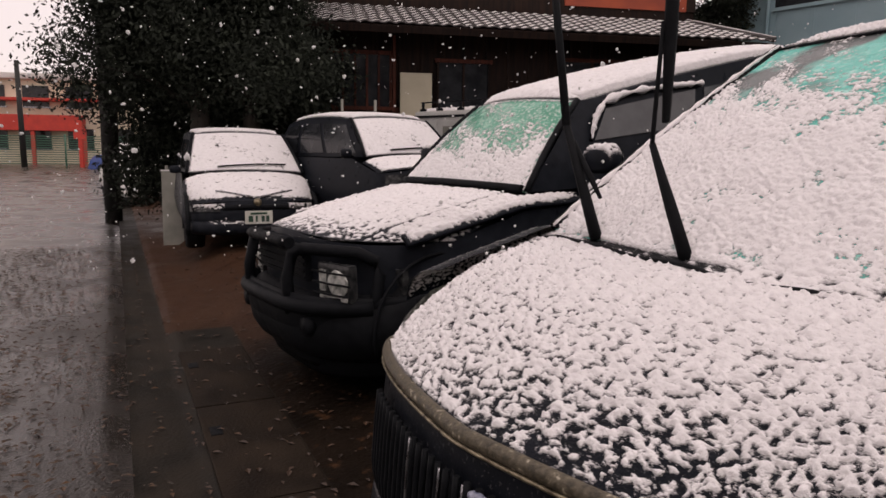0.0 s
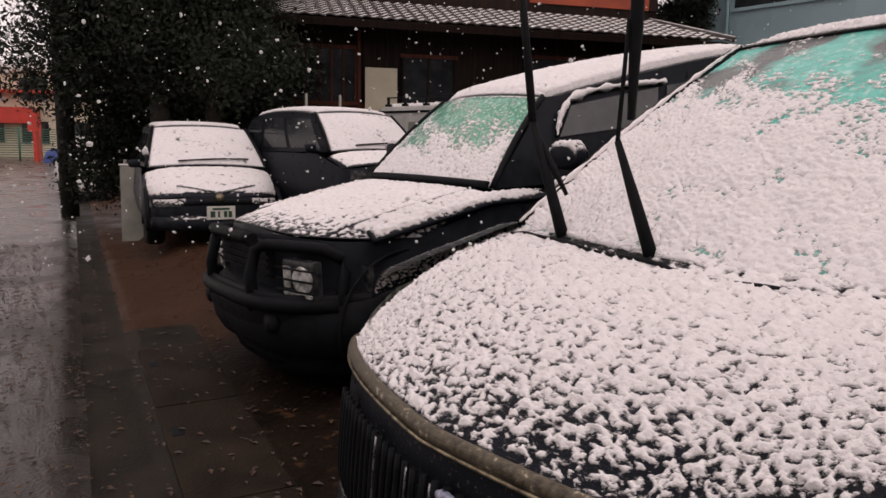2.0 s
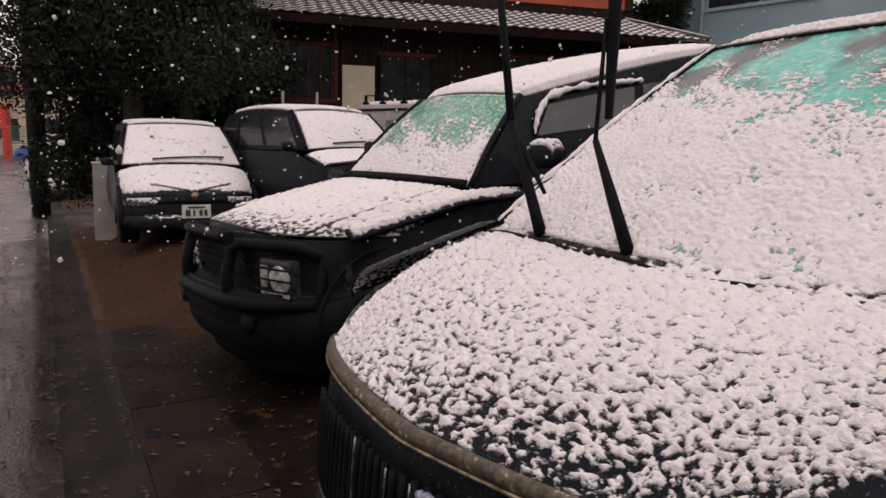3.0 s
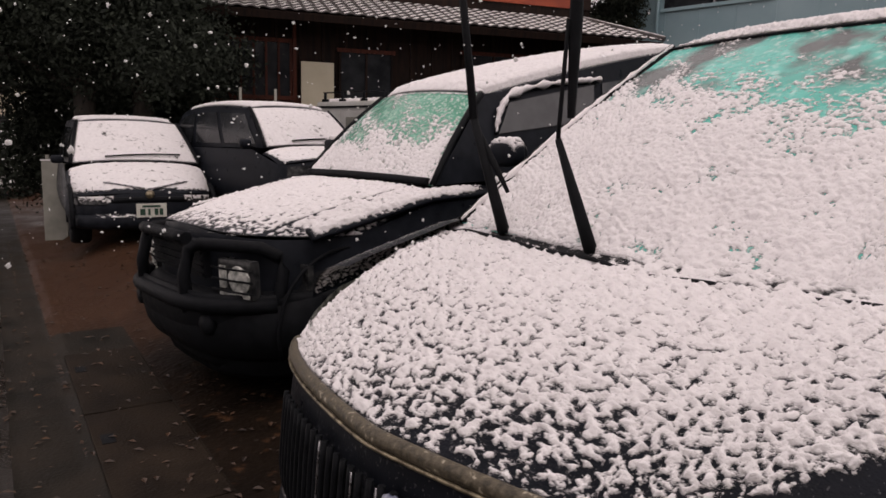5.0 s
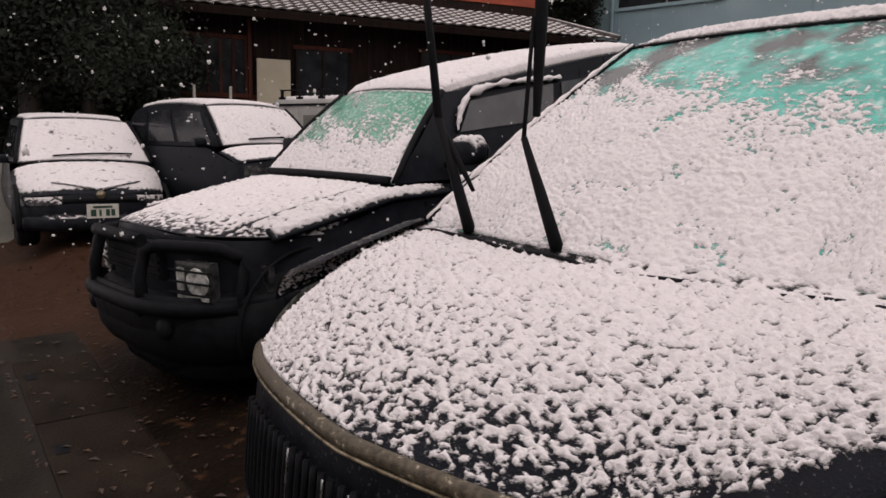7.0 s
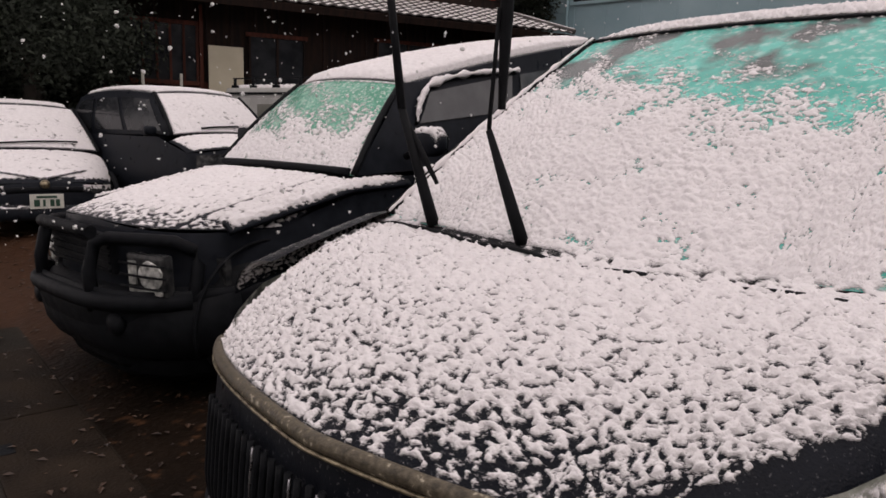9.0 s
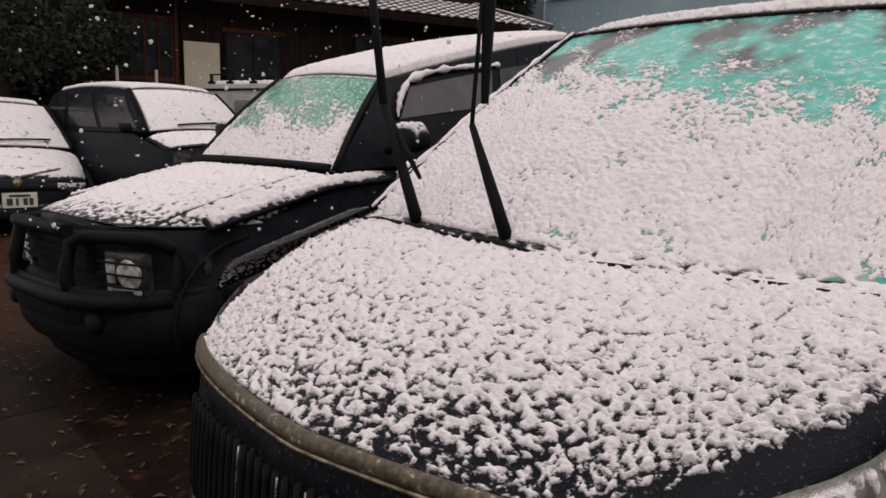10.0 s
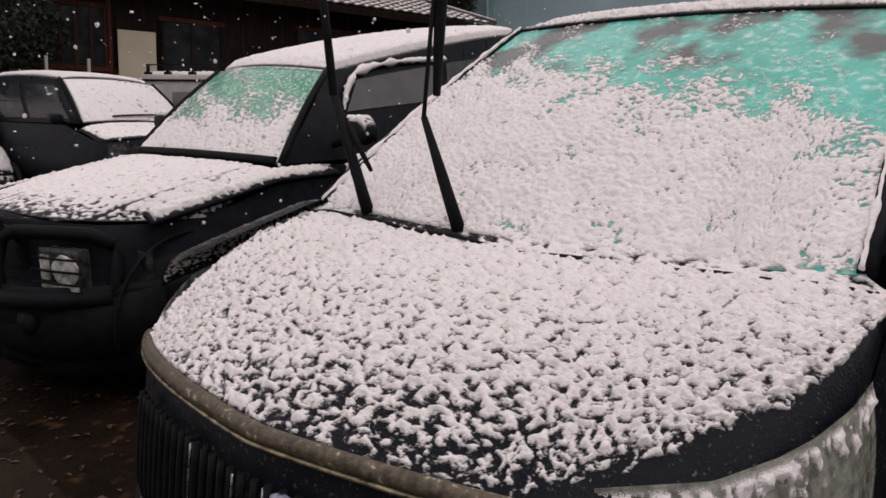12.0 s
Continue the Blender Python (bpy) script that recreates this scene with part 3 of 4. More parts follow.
# the near minivan
VAN = Shape(hood=0.985, half=0.968, cowl=1.070, lip=0.866, head_x=-1.304, head_z=1.868, head_w=0.853, roof_z=1.985, tail=-3.75, bow=0.035, drop=0.035, crown=-0.049, nose_p=1.29, nose_e=0.176, nose_w=0.986, sweep=0.039, arc=0.023)


def build_near_van():
    s = VAN
    m = at_heading(0.902, 2.020, 211.67, lift=0.015)

    def hood_depth(u, v):
        end = np.interp(2 * u - 1, [0.40, 0.60, 0.73, 0.78, 0.84, 0.89, 0.95, 0.98, 1.0], [1.08, 1.02, 0.92, 0.84, 0.78, 0.74, 0.57, 0.34, 0.2])
        return (0.0090 - 0.0022 * smoothstep(0.20, 0.70, v) - (0.0012 + 0.0050 * smoothstep(0.30, 0.6, u)) * smoothstep(0.70, 1.0, v)
                - 0.010 * smoothstep(0.90, 0.995, 1 - u) - 0.026 * smoothstep(end - 0.09, end + 0.05, v))

    def screen_depth(u, v):
        low = 0.40 - 0.20 * smoothstep(0.15, 0.75, u)
        return 0.0200 - 0.0265 * smoothstep(low, low + 0.56, v) - 0.0050 * (1 - smoothstep(0.0, 0.16, v)) - 0.0130 * smoothstep(0.84, 0.97, u) * smoothstep(0.1, 0.4, v) + 0.012 * smoothstep(0.97, 0.99, v)

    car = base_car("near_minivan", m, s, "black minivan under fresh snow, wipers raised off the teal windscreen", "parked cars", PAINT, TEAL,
                   (620, 340), hood_depth, screen_depth, lambda u, v: 0.024 - 0.01 * np.abs(2 * u - 1) ** 6 - 0.024 * (1 - smoothstep(0.0, 0.03, v)), seed=1.0, rough=0.0205, scale=0.74)
    part("header_trim", tube([tuple(s.screen(np.array(u), np.array(0.985)) + np.array([0.006, 0, 0.006])) for u in np.linspace(0.01, 0.99, 24)], 0.006, 8), PLASTIC, car)
    part("hood_frost", snow_on(s.bonnet, 520, 290, lambda u, v: 0.55 * hood_depth((s.across(u) + 1) / 2, v) - 0.0026, 0.55, 0.0090, True, 8.3), SNOW, car, "thin frost grains between the clumps")
    # the weathered moulding along the lip of the hood, and its pale bead
    ys = np.linspace(0.80, -0.80, 60)
    part("lip_moulding", tube([s.skin(y, 0.980, 0.004) for y in ys], 0.019, 10, flat=1.0), TRIM, car, "weathered olive-brown moulding along the hood lip")
    part("moulding_bead", tube([s.skin(y, 0.952, 0.016) for y in ys], 0.005, 6), BEAD, car)
    # the upright bars of the grille
    grille = part("grille", tube([s.skin(y, 0.62, -0.01) for y in np.linspace(0.56, -0.56, 30)], 0.10, 12, flat=0.25), PLASTIC, car, "black grille of upright bars")
    part("lower_rail", tube([s.skin(y, 0.36, 0.02) for y in np.linspace(0.56, -0.56, 30)], 0.02, 8), CHROME, grille)
    for y in np.linspace(-0.55, 0.55, 31):
        bar = tube([s.skin(y, f, 0.028) for f in np.linspace(0.86, 0.38, 8)], 0.0085, 6)
        part("bar", bar, PLASTIC, grille)
    for y in np.linspace(-0.22, 0.40, 8):
        part("chrome_strip", tube([s.skin(y + 0.018, f, 0.032) for f in np.linspace(0.85, 0.45, 8)], 0.0032, 6), CHROME, grille)
    # small pale oval with the grille's bright glints put into its colour
    glint_badge = bmesh.new()
    bmesh.ops.create_icosphere(glint_badge, subdivisions=3, radius=1)
    for v in glint_badge.verts:
        v.co = Vector((v.co.x * 0.014, v.co.y * 0.036, v.co.z * 0.017)) * (1 + 0.12 * noise.noise(v.co * 3))
    b = part("glint_badge", glint_badge, GLINT_BADGE, grille, "pale blue oval badge standing in for glints on the grille")
    b.matrix_local = Matrix.Translation(s.skin(0.12, 0.83, 0.036))
    # headlamps in the corners, snow lying on them
    for side in (1, -1):
        def lens(u, v, side=side):
            run = [0.0, 0.25, 0.45, 0.62, 0.8, 1.0]
            x = np.interp(u, run, [0.80, 0.70, 0.60, 0.53, 0.40, 0.24]) + 0.06 * (1 - v)
            y = np.interp(u, run, [0.64, 0.80, 0.875, 0.915, 0.95, 0.962]) + 0.03 * (1 - v)
            z = np.interp(u, run, [0.875, 0.900, 0.925, 0.945, 0.962, 0.965]) - 0.30 * (1 - v)
            return np.stack([x + 0.01 * np.sin(np.pi * v), side * (y + 0.012 * np.sin(np.pi * v)), z], -1)
        hl = part("headlight", sheet(lens, 34, 10, flip=side < 0), LENS, car, "grey-green headlight lens crusted with snow")
        part("snow_crust", snow_on(lens, 240, 60, lambda u, v: -0.011 + 0.018 * smoothstep(0.55, 1.0, v), 1.0, 0.018, side < 0, 4.0, upright=True), SNOW, hl)
        if side > 0:
            continue

        def wing(u, v, side=side):
            x = 0.52 - 0.85 * u
            w = s.half * s.nose_w * np.clip(1 - np.clip(x / s.hood, 0, 1) ** (1 / s.nose_e), 0, 1) ** (1 / s.nose_p)
            a = v * np.pi / 2
            return np.stack([x + 0.02 * np.sin(a), side * (np.minimum(w, s.half) - 0.06 + 0.22 * np.sin(a)), 1.130 - 0.21 * np.clip(x, 0, 1) - 0.15 * (1 - np.cos(a))], -1)
        wi = part("wing", sheet(wing, 25, 9, flip=side < 0), FROSTED, car, "front wing grey with frost")
        part("wing_snow", snow_on(wing, 210, 50, lambda u, v: 0.0055 - 0.004 * v, 0.5, 0.016, side < 0, 5.5), SNOW, wi)
    part("bumper", tube([s.skin(y, 0.14, 0.03) for y in np.linspace(0.86, -0.86, 40)], 0.09, 12, flat=0.6), PAINT, car)
    # wipers, lifted off the glass
    for base, elbow, tip, bl0, bl1, arm_r, blade_r in WIPERS:
        wi = part("wiper", tube([base, Vector(base).lerp(Vector(elbow), 0.5), elbow], [0.026, 0.021, max(0.012, arm_r)], 8, flat=0.8), RUBBER, car, "black wiper arm raised off the glass")
        part("arm", tube([elbow, tip], [arm_r, 0.85 * arm_r], 6), RUBBER, wi)
        part("blade", tube([bl0, Vector(bl0).lerp(Vector(bl1), 0.5), bl1], [0.6 * blade_r, blade_r, 0.9 * blade_r], 8, flat=0.85), RUBBER, wi)
    def gap(u, v):
        a, c = s.bonnet(0.03 + 0.94 * u, np.full_like(u, 0.03)), s.screen(0.02 + 0.96 * u, np.full_like(u, 0.035))
        t = v[..., None]
        return a * (1 - t) + c * t - np.array([0, 0, 0.004]) * np.sin(np.pi * t)
    part("cowl_panel", pane(gap, 0, 1, 0, 1, 40, 5, -0.004), PLASTIC, car)
    part("cowl_snow", snow_on(lambda u, v: gap(u, 1 - v), 420, 24, lambda u, v: 0.0058 - 0.0075 * smoothstep(0.14, 0.2, u) * (1 - smoothstep(0.42, 0.5, u)) * smoothstep(0.2, 0.4, v) - 0.001 * smoothstep(0.6, 0.8, u), 1.0, 0.011, True, 9.0), SNOW, car)
    # added black tube that draws the dark cowl groove behind the hood
    seam = [(u, 0.0 + 0.011 * smoothstep(0.10, 0.20, u) * (1 - smoothstep(0.42, 0.52, u)) + 0.004 * math.sin(19 * u) ** 2 + 0.003 * math.sin(47 * u)) for u in np.linspace(0.04, 0.97, 60)]
    part("hood_gap_tube", tube([tuple(s.bonnet(np.array(u), np.array(0.03)) + np.array([0, 0, h])) for u, h in seam], 0.007, 8), RUBBER, car, "black tube standing in for the dark gap at the hood's rear edge")
    for side in (1, -1):
        mirror(car, -0.45, side * 1.03, 1.17, side)
    add_wheels(car, s, (0.18, -2.75), 0.34)
    return car


# the black off-road car with a bull bar
SUV = Shape(hood=1.20, half=0.78, cowl=1.11, lip=0.93, head_x=-0.58, head_z=1.70, head_w=0.545, roof_z=2.19, tail=-3.6, nose_p=3.4, nose_e=0.40,
            bow=0.08, drop=0.03, crown=0.02, slope=0.75, belt=1.08, sill=0.30, nose_w=1.03, tail_z=2.14)


def build_off_roader():
    s = SUV
    fx, fy = math.cos(radians(215.1)), math.sin(radians(215.1))
    m = at_heading(-0.943 - 1.20 * fx, 4.246 - 1.20 * fy, 215.1)

    def hood_depth(u, v):
        side = np.abs(2 * u - 1)
        return 0.0095 - 0.008 * smoothstep(0.70, 1.0, v) - 0.010 * smoothstep(0.985, 1.0, side) - 0.014 * smoothstep(0.018, 0.0, np.abs(side - 0.74))

    car = base_car("off_road_car", m, s, "black off-road car with bull bar, snow on hood and roof", "parked cars", PAINT_DARK, GREENGLASS,
                   (260, 220), hood_depth, lambda u, v: 0.0150 - 0.0170 * smoothstep(0.10, 0.80, v) + 0.012 * smoothstep(0.96, 0.99, v),
                   lambda u, v: 0.042 + 0.010 * np.sin(np.pi * v) - 0.036 * (1 - smoothstep(0.0, 0.05, v)) - 0.03 * smoothstep(0.90, 0.99, np.abs(2 * u - 1)), rough=0.015, seed=12.0, panes=((0.115, 0.46), (0.50, 0.70), (0.74, 0.94)), pane_v=(0.49, 0.83))
    part("cowl", tube([tuple(s.screen(np.array(u), np.array(0.02)) + np.array([0.012, 0, 0.006])) for u in np.linspace(0.02, 0.98, 20)], 0.026, 8), PLASTIC, car)
    # square headlamps behind a wire guard

    def level(z):
        return (z - s.sill) / (s.lip - s.sill)
    for side in (1, -1):
        y = side * 0.53
        hl = part("headlight", box(-0.03, 0.03, -0.135, 0.135, -0.105, 0.105, 0.02), DARKLENS, car, "wet square headlight behind a guard")
        hl.matrix_local = Matrix.Translation(s.skin(y, level(0.700), 0.05)) @ pose(0, 0, 0, 0, 0, side * 14)
        bowl = bmesh.new()
        bmesh.ops.create_uvsphere(bowl, u_segments=18, v_segments=10, radius=1)
        for w in bowl.verts:
            w.co = Vector((0.030 + 0.012 * w.co.x, side * 0.035 + 0.085 * w.co.y, 0.075 * w.co.z)) + 0.008 * noise.noise_vector(w.co * 2.3)
        part("reflector", bowl, REFLECTOR, hl, "bright dimpled reflector")
        part("reflector", box(0.030, 0.040, -0.115, 0.115, -0.095, -0.072, 0.006), REFLECTOR, hl)
        part("reflector", box(0.030, 0.038, -0.11, -0.06, -0.05, 0.07, 0.01), REFLECTOR, hl)
        for z in (-0.06, 0.0, 0.06):
            part("guard_wire", tube([(0.05, -0.16, z), (0.06, 0, z), (0.05, 0.16, z)], 0.006, 6), PLASTIC, hl)
        mark = part("maker_mark", box(0, 0.006, -0.04, 0.04, -0.008, 0.008), WHITEPAINT, car, "small pale lettering bar")
        mark.matrix_local = Matrix.Translation(s.skin(y, level(0.575), 0.14))
        part("indicator", box(-0.02, 0.02, -0.05, 0.05, -0.07, 0.07, 0.015), DARKLENS, car).matrix_local = Matrix.Translation(s.skin(side * 0.70, level(0.70), 0.02))
        part("fog_lamp", lathe([(0.001, 0.03), (0.05, 0.025), (0.06, 0.0), (0.06, -0.03)], 18, "z"), PLASTIC, car).matrix_local = \
            Matrix.Translation(s.skin(side * 0.45, level(0.45), 0.16)) @ pose(0, 0, 0, 0, 90, 0)
    grille = part("grille", box(-0.02, 0.02, -0.36, 0.36, -0.10, 0.10, 0.01), PLASTIC, car)
    grille.matrix_local = Matrix.Translation(s.skin(0, level(0.77), 0.01))
    for z in np.linspace(-0.08, 0.08, 5):
        part("slat", box(0.018, 0.03, -0.35, 0.35, z - 0.008, z + 0.008), PLASTIC, grille)
    # the deep bumper and the bull bar: two loops round the lamps joined across the middle
    bumper = part("bumper", tube([s.skin(y, level(0.42), 0.02) for y in np.linspace(0.72, -0.72, 26)], 0.20, 14, flat=0.7), PLASTIC, car, "deep black bumper")
    part("valance", tube([s.skin(y, level(0.22), -0.01) for y in np.linspace(0.70, -0.70, 22)], 0.15, 10, flat=0.8), PLASTIC, bumper)
    def guard(u, v):
        ys, zs = 0.80 * np.sin((u - 0.5) * np.pi), 0.16 + 0.46 * v
        out = 0.015 + 0.125 * np.sin(np.pi * np.clip(0.12 + 0.66 * v, 0, 1)) ** 0.7
        return np.array([[tuple(s.skin(float(ys[i, j]), level(float(zs[i, j])), float(out[i, j]))) for j in range(u.shape[1])] for i in range(u.shape[0])])
    part("front_guard", sheet(guard, 41, 13, flip=True, thick=0.02), PLASTIC, bumper, "moulded black front guard")
    part("guard_lip", tube([s.skin(y, level(0.40), 0.145) for y in np.linspace(0.62, -0.62, 22)], 0.02, 8, flat=0.6), PLASTIC, bumper)
    bar = part("bull_bar", tube([s.skin(y, level(0.56), 0.14) for y in np.linspace(0.68, -0.68, 22)], 0.045, 12), PLASTIC, car, "black tubular bull bar, snow-flecked")
    part("cross_tube", tube([s.skin(y, level(0.90), 0.13) for y in np.linspace(0.30, -0.30, 8)], 0.034, 10), PLASTIC, bar)
    for side in (1, -1):
        loop = [(0.30, 0.50, 0.13), (0.29, 0.70, 0.13), (0.30, 0.84, 0.11), (0.36, 0.875, 0.09), (0.50, 0.88, 0.08), (0.62, 0.875, 0.08),
                (0.665, 0.83, 0.08), (0.675, 0.75, 0.08), (0.67, 0.62, 0.09), (0.64, 0.50, 0.09), (0.60, 0.38, 0.09)]
        part("side_loop", tube([s.skin(side * y, level(z), o) for y, z, o in loop], 0.034, 10), PLASTIC, bar)
        part("loop_snow", snow_on(lambda u, v, side=side: np.array([[s.skin(side * (0.30 + 0.36 * float(u[i, j])), level(0.95), 0.10 + 0.05 * float(v[i, j])) for j in range(v.shape[1])] for i in range(u.shape[0])]),
                                  40, 7, lambda u, v: -0.003 + 0 * u, 1.0, 0.014, side > 0), SNOW, bar)
    for side in (1, -1):
        mirror(car, -0.50, side * 0.95, 1.29, side, 0.010)
        fn = s.flank(side)
        rail = [tuple(fn(np.array(u), np.array(v)) + np.array([0, side * 0.02, 0])) for u, v in
                ((0.10, 0.50), (0.09, 0.64), (0.085, 0.75), (0.095, 0.90), (0.16, 0.94), (0.24, 0.93), (0.315, 0.91), (0.40, 0.885), (0.48, 0.86))]
        vis = part("door_visor", tube(rail, 0.016, 8, flat=0.7), PLASTIC, car, "smoked visor over the door glass, lined with snow")
        part("visor_snow", ridge([(p[0], p[1] * 1.01, p[2] + 0.014) for p in rail], 0.024, 3.0), SNOW, vis)

        def ledge(u, v, side=side):
            x = 0.85 - 1.33 * u
            return np.stack([x, side * (0.735 + 0.085 * v), 1.078 - 0.165 * np.clip(x, 0, 1.2) - 0.05 * v ** 2], -1)
        wi = part("front_wing", sheet(ledge, 31, 7, flip=side > 0, thick=0.03), PAINT_DARK, car)
        part("wing_snow", snow_on(ledge, 150, 26, lambda u, v: 0.015 - 0.019 * smoothstep(0.5, 1.0, v) - 0.014 * smoothstep(0.88, 1.0, u), 1.0, 0.016, side > 0, 4.4), SNOW, wi)
    add_wheels(car, s, (0.62, -2.35), 0.37, arch=0.010)
    return car


def build_far_car(name, m, s, label, paint, plate=True, lamp=True, seed=0.0, depth=0.010):
    car = base_car(name, m, s, label, "parked cars", paint, DARKGLASS, (110, 90),
                   lambda u, v: depth - 0.016 * smoothstep(0.86, 1.0, v) - 0.02 * smoothstep(0.92, 1.0, np.abs(2 * u - 1)),
                   lambda u, v: 0.014 + 0 * u, lambda u, v: 0.03 + 0 * u, 1.6, 0.012, seed=seed)
    if lamp:
        for side in (1, -1):
            def lens(u, v, side=side):
                return np.array([[s.skin(side * (s.half * (0.52 + 0.40 * float(u[i, j]))), 0.70 + 0.22 * float(v[i, j]), 0.012) for j in range(v.shape[1])] for i in range(u.shape[0])])
            part("headlight", sheet(lens, 12, 6, flip=side < 0), DARKLENS, car)
    part("grille", tube([s.skin(y, 0.80, 0.0) for y in np.linspace(0.4, -0.4, 16)], 0.035, 8, flat=0.6), PLASTIC, car)
    bum = part("bumper", tube([s.skin(y, 0.16, 0.04) for y in np.linspace(s.half * 0.93, -s.half * 0.93, 24)], 0.085, 10, flat=0.7), paint, car)
    part("bumper_snow", snow_on(lambda u, v: np.stack([s.hood + 0.02 + 0.10 * v, (2 * u - 1) * s.half * 0.75, s.sill + 0.17 - 0.05 * v + 0 * u], -1), 60, 10,
                                lambda u, v: -0.003 + 0.006 * np.sin(5 * u), 1.4, 0.018, False), SNOW, bum)
    if plate:
        number_plate(car, Matrix.Translation(s.skin(0.0, 0.50, 0.06)))
    # one wiper at rest across the foot of the windscreen
    part("wiper", tube([tuple(s.screen(np.array(u), np.array(0.03 + 0.10 * u)) + np.array([0.015, 0, 0.03])) for u in np.linspace(0.25, 0.85, 8)], 0.012, 6), RUBBER, car)
    for side in (1, -1):
        mirror(car, -0.32, side * (s.half + 0.07), s.cowl + 0.02, side, 0.008, 0.62)
    add_wheels(car, s, (s.hood * 0.25, s.tail + 0.75), 0.31)
    return car


WIPERS = [
    ((-0.019, -0.239, 1.073), (0.004, -0.375, 1.451), (0.039, -0.308, 1.82), (-0.019, -0.341, 1.518), (0.050, -0.258, 2.08), 0.008, 0.023),
    ((-0.020, -0.651, 1.104), (0.012, -0.780, 1.520), (0.040, -0.826, 2.10), (-0.027, -0.640, 1.256), (-0.004, -0.762, 1.46), 0.016, 0.013),
]
near_van = build_near_van()
off_roader = build_off_roader()
MINI = Shape(hood=0.78, half=0.82, cowl=0.97, lip=0.64, head_x=-0.75, head_z=1.50, head_w=0.62, roof_z=1.56, tail=-3.3, nose_p=3.0, nose_e=0.6, bow=0.14, drop=0.08, slope=0.6)
mini = build_far_car("dark_minivan", at_heading(-2.694, 9.395, -66.3, 0, -0.08), MINI, "dark minivan with snow-covered windscreen and hood, facing out", PAINT_DARK, seed=21.0)
for side in (1, -1):
    trim = part("grille_trim", tube([tuple(MINI.bonnet(np.array(0.5 + side * d), np.array(0.97 - 0.9 * d)) + np.array([0.01, 0, 0.016])) for d in np.linspace(0.02, 0.20, 8)], 0.011, 8), CHROME, mini, "chrome strip of a shallow V")
    part("lamp_snow", snow_on(lambda u, v, side=side: np.array([[tuple(MINI.skin(side * (0.82 * (0.45 + 0.45 * float(u[i, j]))), 0.74 + 0.22 * float(v[i, j]), 0.02)) for j in range(v.shape[1])] for i in range(u.shape[0])]),
                              60, 24, lambda u, v: -0.004 + 0.014 * v, 1.4, 0.016, side < 0), SNOW, mini)
emblem = bmesh.new()
bmesh.ops.create_uvsphere(emblem, u_segments=14, v_segments=8, radius=0.05)
part("emblem", emblem, BEAD, mini, "dull gold oval emblem").matrix_local = Matrix.Translation(MINI.skin(0.0, 0.95, 0.02))
BOXY = Shape(hood=0.55, half=0.76, cowl=1.09, lip=0.95, head_x=-0.50, head_z=1.58, head_w=0.60, roof_z=1.65, tail=-2.75, nose_p=4.0, nose_e=0.4, bow=0.08, drop=0.05, slope=0.7)
build_far_car("black_wagon", at_heading(-0.455, 9.138, -52.1, 0), BOXY, "black boxy wagon with snow on windscreen and hood", PAINT_DARK, plate=False, seed=33.0)


def build_white_van():
    """Seen from its side: a boxy body with framed panels, a snowy roof and a rack."""
    base = Matrix.Translation((-0.58, 11.56, 0.42)) @ pose(0, 0, 0, 0, 0, -45)
    car = thing("white_van", base, "white cargo van with framed sides, snowy roof and black rack", "car", "parked cars")
    part("body", box(0, 3.0, 0, 1.5, 0.32, 1.66, 0.04), WHITEPAINT, car)
    part("drip_rail", box(-0.01, 3.01, -0.022, 0.012, 1.56, 1.59), PLASTIC, car, "dark rain gutter under the roof")
    for x0, x1 in ((0.10, 0.52), (0.62, 1.30), (1.40, 2.10), (2.20, 2.90)):
        fr = part("side_panel", box(x0, x1, -0.014, 0.0, 0.55, 1.50, 0.006), WHITEPAINT, car)
        part("window", box(x0 + 0.05, x1 - 0.05, -0.018, -0.0142, 0.98, 1.42), CABINET, fr)
    part("roof_snow", snow_on(lambda u, v: np.stack([0.02 + 2.96 * u, 0.02 + 1.46 * v, 1.66 + 0 * u], -1), 120, 60, lambda u, v: 0.05 + 0 * u, 1.6, 0.02), SNOW, car)
    rack = part("roof_rack", tube([(0.1, 0.06, 1.80), (2.9, 0.06, 1.80)], 0.010, 8), PLASTIC, car, "thin black roof rack")
    for x in (0.14, 0.52, 0.98, 1.45, 1.95):
        part("post", tube([(x, 0.06, 1.64), (x, 0.06, 1.80)], 0.024, 8), PLASTIC, rack)
        part("foot", box(x - 0.05, x + 0.05, 0.03, 0.09, 1.66, 1.70, 0.006), PLASTIC, rack)
    for x in (0.55, 2.35):
        for y in (0.10, 1.40):
            w = new("wheel")
            w.parent = car
            w.matrix_local = pose(x, y, 0.30)
            part("tyre", lathe([(0.18, -0.09), (0.28, -0.10), (0.30, -0.06), (0.30, 0.06), (0.28, 0.10), (0.18, 0.09)]), RUBBER, w)
            part("rim", lathe([(0.17, -0.07), (0.18, 0.09), (0.10, 0.06), (0.03, 0.08)]), CHROME, w)
    return car


build_white_van()
build_far_car("pale_hatchback", at_heading(-7.928, 18.249, -60.1, 0), MINI, "pale hatchback parked beyond the utility pole", WHITEPAINT, plate=False, seed=52.0)


# ---- the gutter covers ----
def build_covers():
    top = thing("gutter_covers", STREET.copy(), "wet brown-grey concrete gutter covers with dark slots", "gutter", kind="structure")
    me = None
    for k in range(5):
        q = -1.05 + k * 1.21 + 3.29 - 1.21 * 2
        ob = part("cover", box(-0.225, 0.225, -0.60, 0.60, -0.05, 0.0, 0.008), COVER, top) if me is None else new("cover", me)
        me = ob.data
        ob.parent = top
        ob.location = (0.565, q, 0.012 + random.uniform(-0.003, 0.003))
        sl = part("slot", box(-0.19, -0.13, -0.06, 0.06, -0.004, 0.003), PLASTIC, ob)
        sl.location = (0.0, 0.22, 0)


